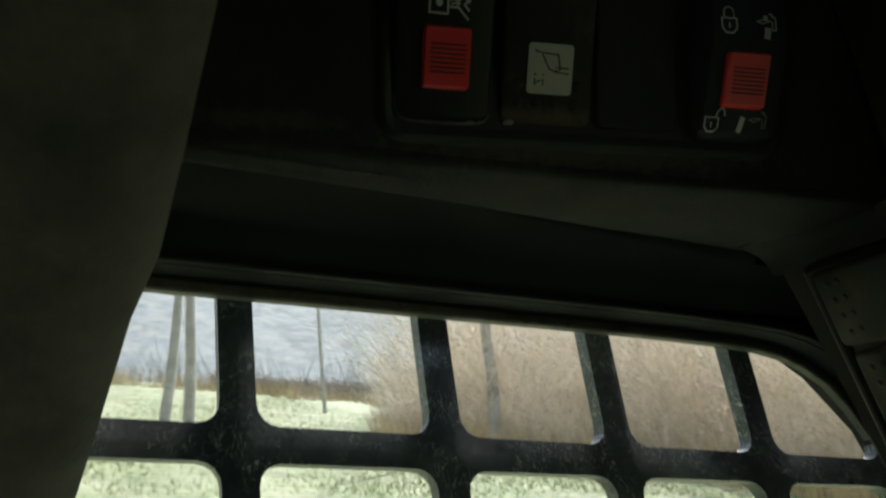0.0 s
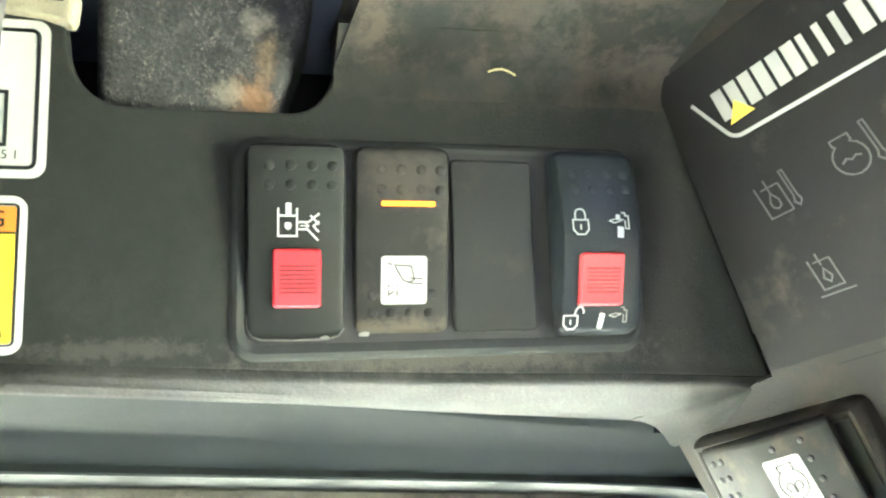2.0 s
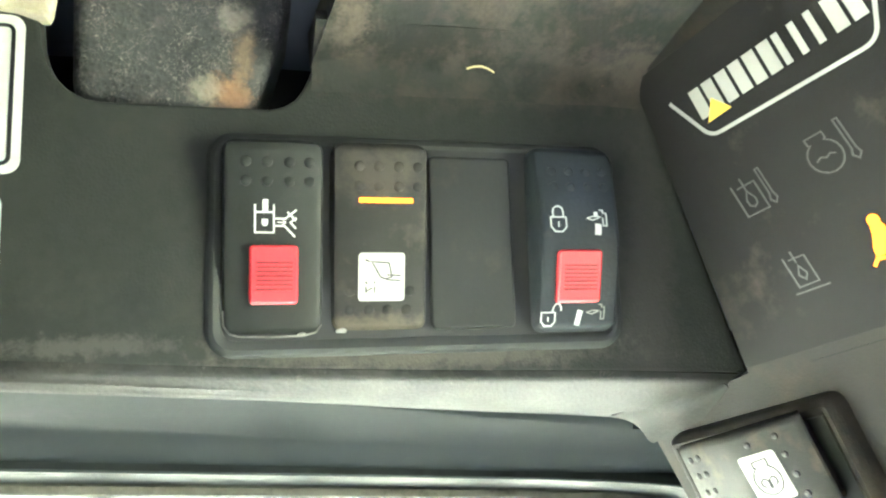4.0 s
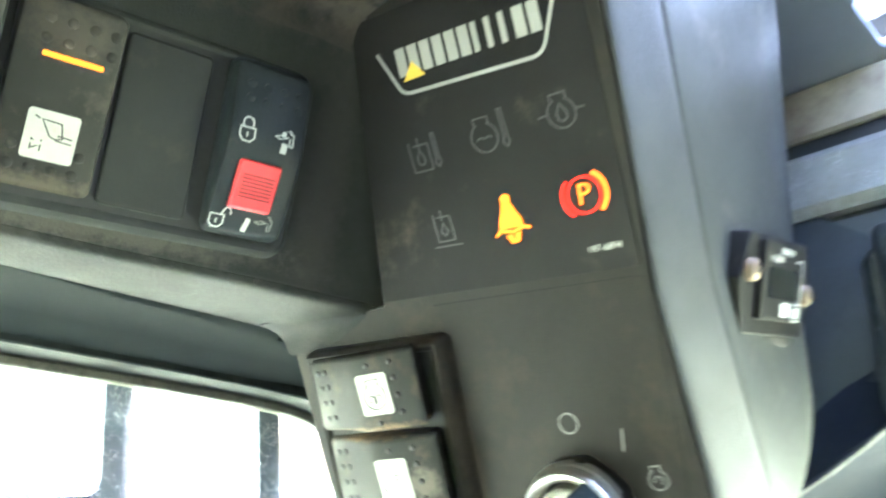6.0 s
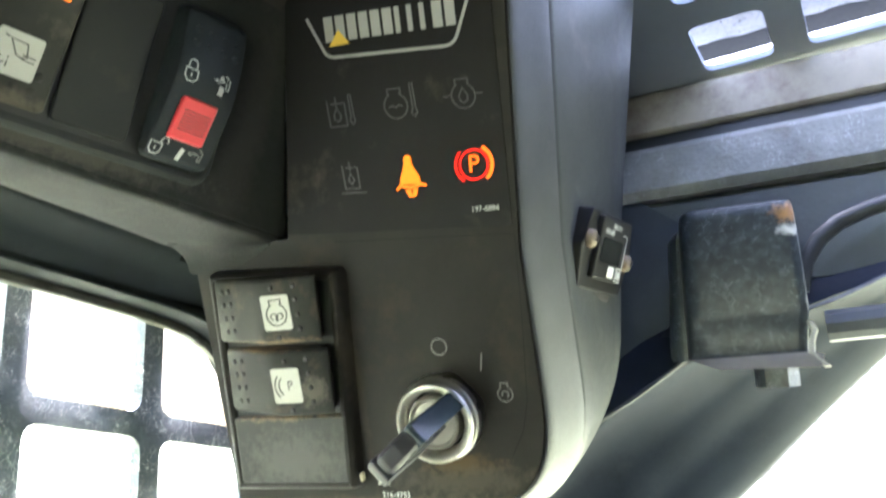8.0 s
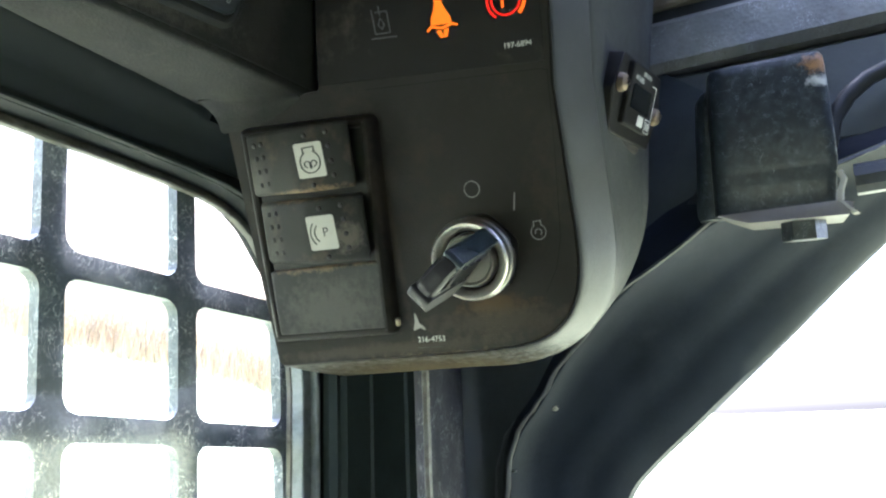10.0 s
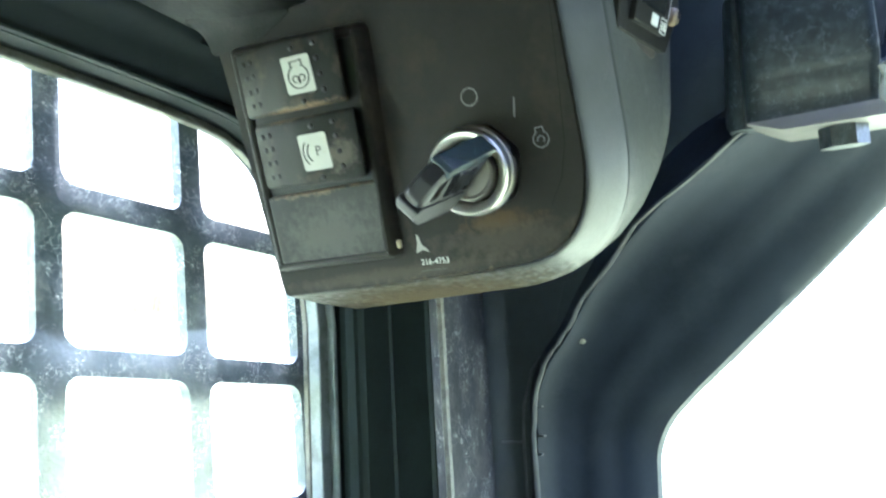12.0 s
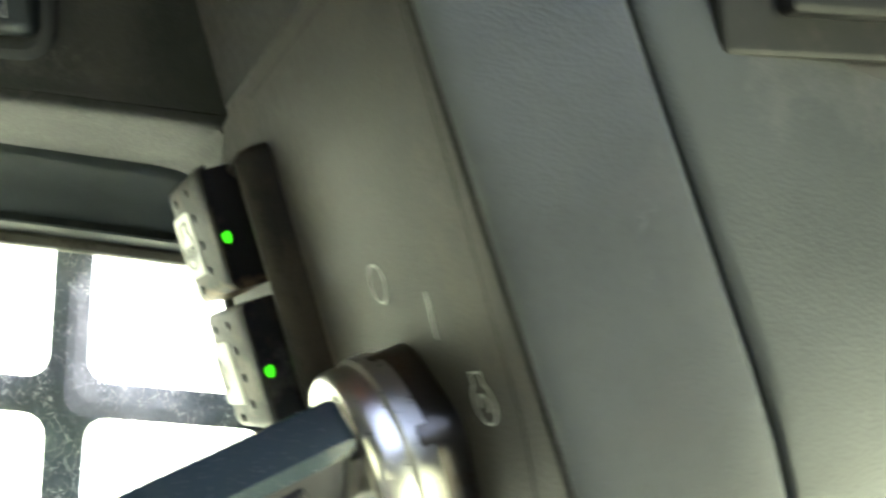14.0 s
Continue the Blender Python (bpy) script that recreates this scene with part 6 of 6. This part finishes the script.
thing("cable_cover", bm, M_STRIP, Matrix(), "scuffed grey-black upright strip below the ignition console", "cable cover", scale=1)
cover = bpy.data.objects["cable_cover"]
bm = bmesh.new()
loft(bm, [[(0.0674 + dx, 0.0652, z), (0.0682 + dx, 0.0636, z), (0.0700 + dx, 0.0634, z), (0.0706 + dx, 0.0642, z), (0.0690 + dx, 0.0665, z)] for z, dx in ((0.78, -0.004), (1.5, 0.0015), (1.65, 0.0008), (1.75, 0.0), (1.80, 0.0), (1.92, 0.0))])
part("edge_bead", bm, M_WORN, cover, "pale worn edge bead", scale=1)

# roof with square holes, light trim and header beams
ZR = 2.0
bm = bmesh.new()
hx = [(-0.0350, 0.0100), (0.0300, 0.0765), (0.0975, 0.1420)]
hy = [(-0.109, -0.077)] + [(-0.172 - 0.064 * k, -0.1245 - 0.064 * k) for k in range(9)]
xs_ = [-0.05, -0.0350, 0.0100, 0.030, 0.0765, 0.0975, 0.1420, 0.150]
ys_ = [-0.80] + sorted(v for p in hy for v in p) + [0.20]
for a, b in zip(xs_, xs_[1:]):
    for c, d in zip(ys_, ys_[1:]):
        if any(abs(a - h0) < 1e-6 for h0, _ in hx) and any(abs(c - h0) < 1e-6 for h0, _ in hy):
            p = rrect(a, b, c, d, 0.005, 4)
            corners = ((b, d), (a, d), (a, c), (b, c))
            for z in (ZR, ZR + 0.0035):
                inn = [bm.verts.new((x, y, z)) for x, y in p]
                oc = [bm.verts.new((x, y, z)) for x, y in corners]
                for k in range(4):
                    for m_ in range(4):
                        bm.faces.new((oc[k], inn[k * 5 + m_], inn[k * 5 + m_ + 1]))
                if z == ZR:
                    fi = inn
            for k in range(20):
                bm.faces.new((fi[k - 1], fi[k], inn[k], inn[k - 1]))
            continue
        for z in (ZR, ZR + 0.0035):
            bm.faces.new([bm.verts.new((x, y, z)) for x, y in ((a, c), (b, c), (b, d), (a, d))])
box(bm, -0.79, -0.05, -0.80, 0.20, ZR + 0.001, ZR + 0.0035)
box(bm, 0.15, 0.25, -0.80, 0.20, ZR + 0.001, ZR + 0.0035)
thing("ceiling", bm, M_ROOF, Matrix(), "dark blue steel cab roof with punched square holes", "ceiling", kind="structure", smooth=False, scale=1)


def beam(name, x0, x1, z0, z1, material, label, bev=0.0015):
    bm = bmesh.new()
    lv = []
    for y in (-0.80, -0.14, -0.03, 0.15):
        dz = 0.035 * (y + 0.03)
        lv.append([(x0, y, z0 + bev + dz), (x0 + bev, y, z0 + dz), (x1, y, z0 + dz), (x1, y, z1 + dz), (x0 + bev, y, z1 + dz), (x0, y, z1 - bev + dz)])
    loft(bm, lv)
    return thing(name, bm, material, Matrix(), label, "trim", kind="structure", smooth=False, scale=1)


beam("trim_upper", 0.1440, 0.165, 1.9755, 1.9990, M_BEAM, "dusty grey-brown trim strip below the roof")
beam("trim_gap", 0.1480, 0.165, 1.9675, 1.9765, M_RUBBER, "dark gap above the header beam", bev=0.0)
beam("header_beam", 0.1400, 0.165, 1.9400, 1.9680, M_STEEL_W, "worn dark blue steel header beam above the doorway", bev=0.004)
beam("header_lower", 0.1480, 0.20, 1.8900, 1.9400, M_STEEL, "dark steel header above the doorway", bev=0.003)

# latch bracket under the header
bm = bmesh.new()
FB = frame_of((0.098, -0.083, 1.8790), (-0.985, -0.10, -0.14), (0.0, -0.03, 1))
lv = []
for v, n, i in ((33.6, -3.2, 2.6), (33.0, -1.2, 1.2), (31.4, -0.2, 0.4), (28, 0.0, 0.0), (8, 0.2, 0.0), (-10, 0.0, 0.0), (-13.5, -0.6, 0.0), (-16, -2.0, 0.0), (-24, -2.8, 0.0), (-28.5, -2.6, 0.0)):
    l_, r_ = -20.5 - 0.03 * (33 - v) + i, 24.5 - i + (1.4 * math.sin((v + 20) * 0.09) if v < 26 else 0.0)
    lv.append([(l_, v, -46), (l_, v, n - 6.0), (l_ + 0.9, v, n - 3.2), (l_ + 2.6, v, n - 1.2), (l_ + 5.0, v, n - 0.2), (l_ + 8.0, v, n), (r_ - 4.0, v, n), (r_ - 1.6, v, n - 0.3), (r_ - 0.4, v, n - 1.3), (r_, v, n - 2.8), (r_, v, -46)])
loft(bm, lv)
bracket = thing("latch_bracket", bm, M_BRACKET, FB, "scraped blue-black steel latch bracket bolted under the header", "bracket")
bm = bmesh.new()
rings(bm, [[(-21, -28.5, 1.5), (-9, -33.0, 2.5), (27, -33.5, 3.5), (29.0, -29.0, 3.0), (25, -27.5, 2.0)], [(-21, -28.5, -40), (-9, -33, -40), (27, -33.5, -40), (29, -29, -40), (25, -27.5, -40)]])
part("flange", bm, M_FLANGE, bracket, "pale worn bottom flange")
bm = bmesh.new()
rings(bm, [[(11 + 8.5 * math.cos(radians(60 * i)), y, -14 + 8.5 * math.sin(radians(60 * i))) for i in range(6)] for y in (-31, -40, -41)])
part("bolt", bm, M_BRACKET, bracket, "dark hexagon bolt")
stain_or_light(M_BRACKET, FB, (24, 28), (9, 5), (0.30, 0.16, 0.06), 0.9)
stain_or_light(M_BRACKET, FB, (22, 21), (5, 3), (0.5, 0.51, 0.5), 1.0)
stain_or_light(M_BRACKET, FB, (27, -2), (2.2, 16), (0.34, 0.35, 0.36), 0.8)
bm = bmesh.new()
lv = []
for v, k in ((27, 0.25), (25.5, 0.6), (22, 0.9), (12, 1.0), (0, 1.05), (-14, 1.2), (-22, 1.3), (-27, 1.3), (-29, 1.2)):
    lv.append([(-20, v, -46), (-19 - 9.0 * k, v, -46), (-19 - 8.4 * k, v, -12.5), (-19 - 6.6 * k, v, -9.6), (-19 - 4.0 * k, v, -8.4), (-19 - 1.8 * k, v, -8.8), (-18.5, v, -9.8)])
loft(bm, lv)
part("side_web", bm, M_BRACKET, bracket)
bm = bmesh.new()
hook = [(25.2, -16.0, 0.4), (26.6, -19.5, 0.8), (25.0, -24.0, 1.2), (24.6, -28.0, 1.8), (27.5, -31.5, 2.4), (29.5, -33.5, 2.6)]
rings(bm, [[(u + 1.3 * math.cos(a), v + 0.4 * math.sin(a), n_ + 1.2 * math.sin(a)) for a in (0, 1.05, 2.09, 3.14, 4.19, 5.24)] for u, v, n_ in hook])
part("torn_edge", bm, M_CHIP, bracket, "bright torn metal edge")
bm = bmesh.new()
lv = []
for y in (-0.112, -0.25, -0.5, -0.79):
    lv.append([(0.125 + 0.0066 * math.cos(a), y, 1.8635 + 0.0066 * math.sin(a)) for a in [k * 0.628 for k in range(10)]])
rings(bm, lv)
thing("latch_bar", bm, M_CORNER, Matrix(), "dark round steel bar running from the latch bracket", "bar", scale=1)

# curved rubber seal beside the bracket
bm = bmesh.new()
path = [(0.128, -0.104, 1.880), (0.128, -0.1075, 1.892), (0.130, -0.114, 1.902), (0.131, -0.123, 1.9085), (0.132, -0.135, 1.9125), (0.133, -0.155, 1.916), (0.134, -0.20, 1.919), (0.135, -0.40, 1.922)]
lv = []
for k, p in enumerate(path):
    d = (Vector(path[min(k + 1, len(path) - 1)]) - Vector(path[max(k - 1, 0)])).normalized()
    s = d.cross(Vector((1, 0, 0))).normalized()
    lv.append([tuple(Vector(p) + Vector((1, 0, 0)) * 0.003 * math.cos(a) + s * 0.0036 * math.sin(a)) for a in [q * 0.628 for q in range(10)]])
rings(bm, lv)
thing("door_seal", bm, M_RUBBER, Matrix(), "curved black rubber seal beside the latch bracket", "seal", scale=1)

# what lies on the roof over the front holes
bm = bmesh.new()
rnd = random.Random(8)
ys2 = [-0.62 + 0.004 * k for k in range(160)]
edge = [0.1557 + 0.0022 * noise.noise((y * 90, 0, 0)) + 0.0012 * rnd.uniform(-1, 1) for y in ys2]
lv = [[(0.1365, y, 2.024), (e, y, 2.0235), (e, y, 2.034), (0.1365, y, 2.034)] for y, e in zip(ys2, edge)]
loft(bm, lv)
thing("roof_insulation", bm, M_INSUL, Matrix(), "crackled white foam strip lying over the roof holes", "insulation", smooth=False, scale=1)
bm = bmesh.new()
box(bm, 0.1560, 0.1790, -0.62, -0.04, 2.026, 2.04)
thing("roof_bar", bm, M_BLACK, Matrix(), "dark steel bar above the roof holes", "bar", smooth=False, scale=1)
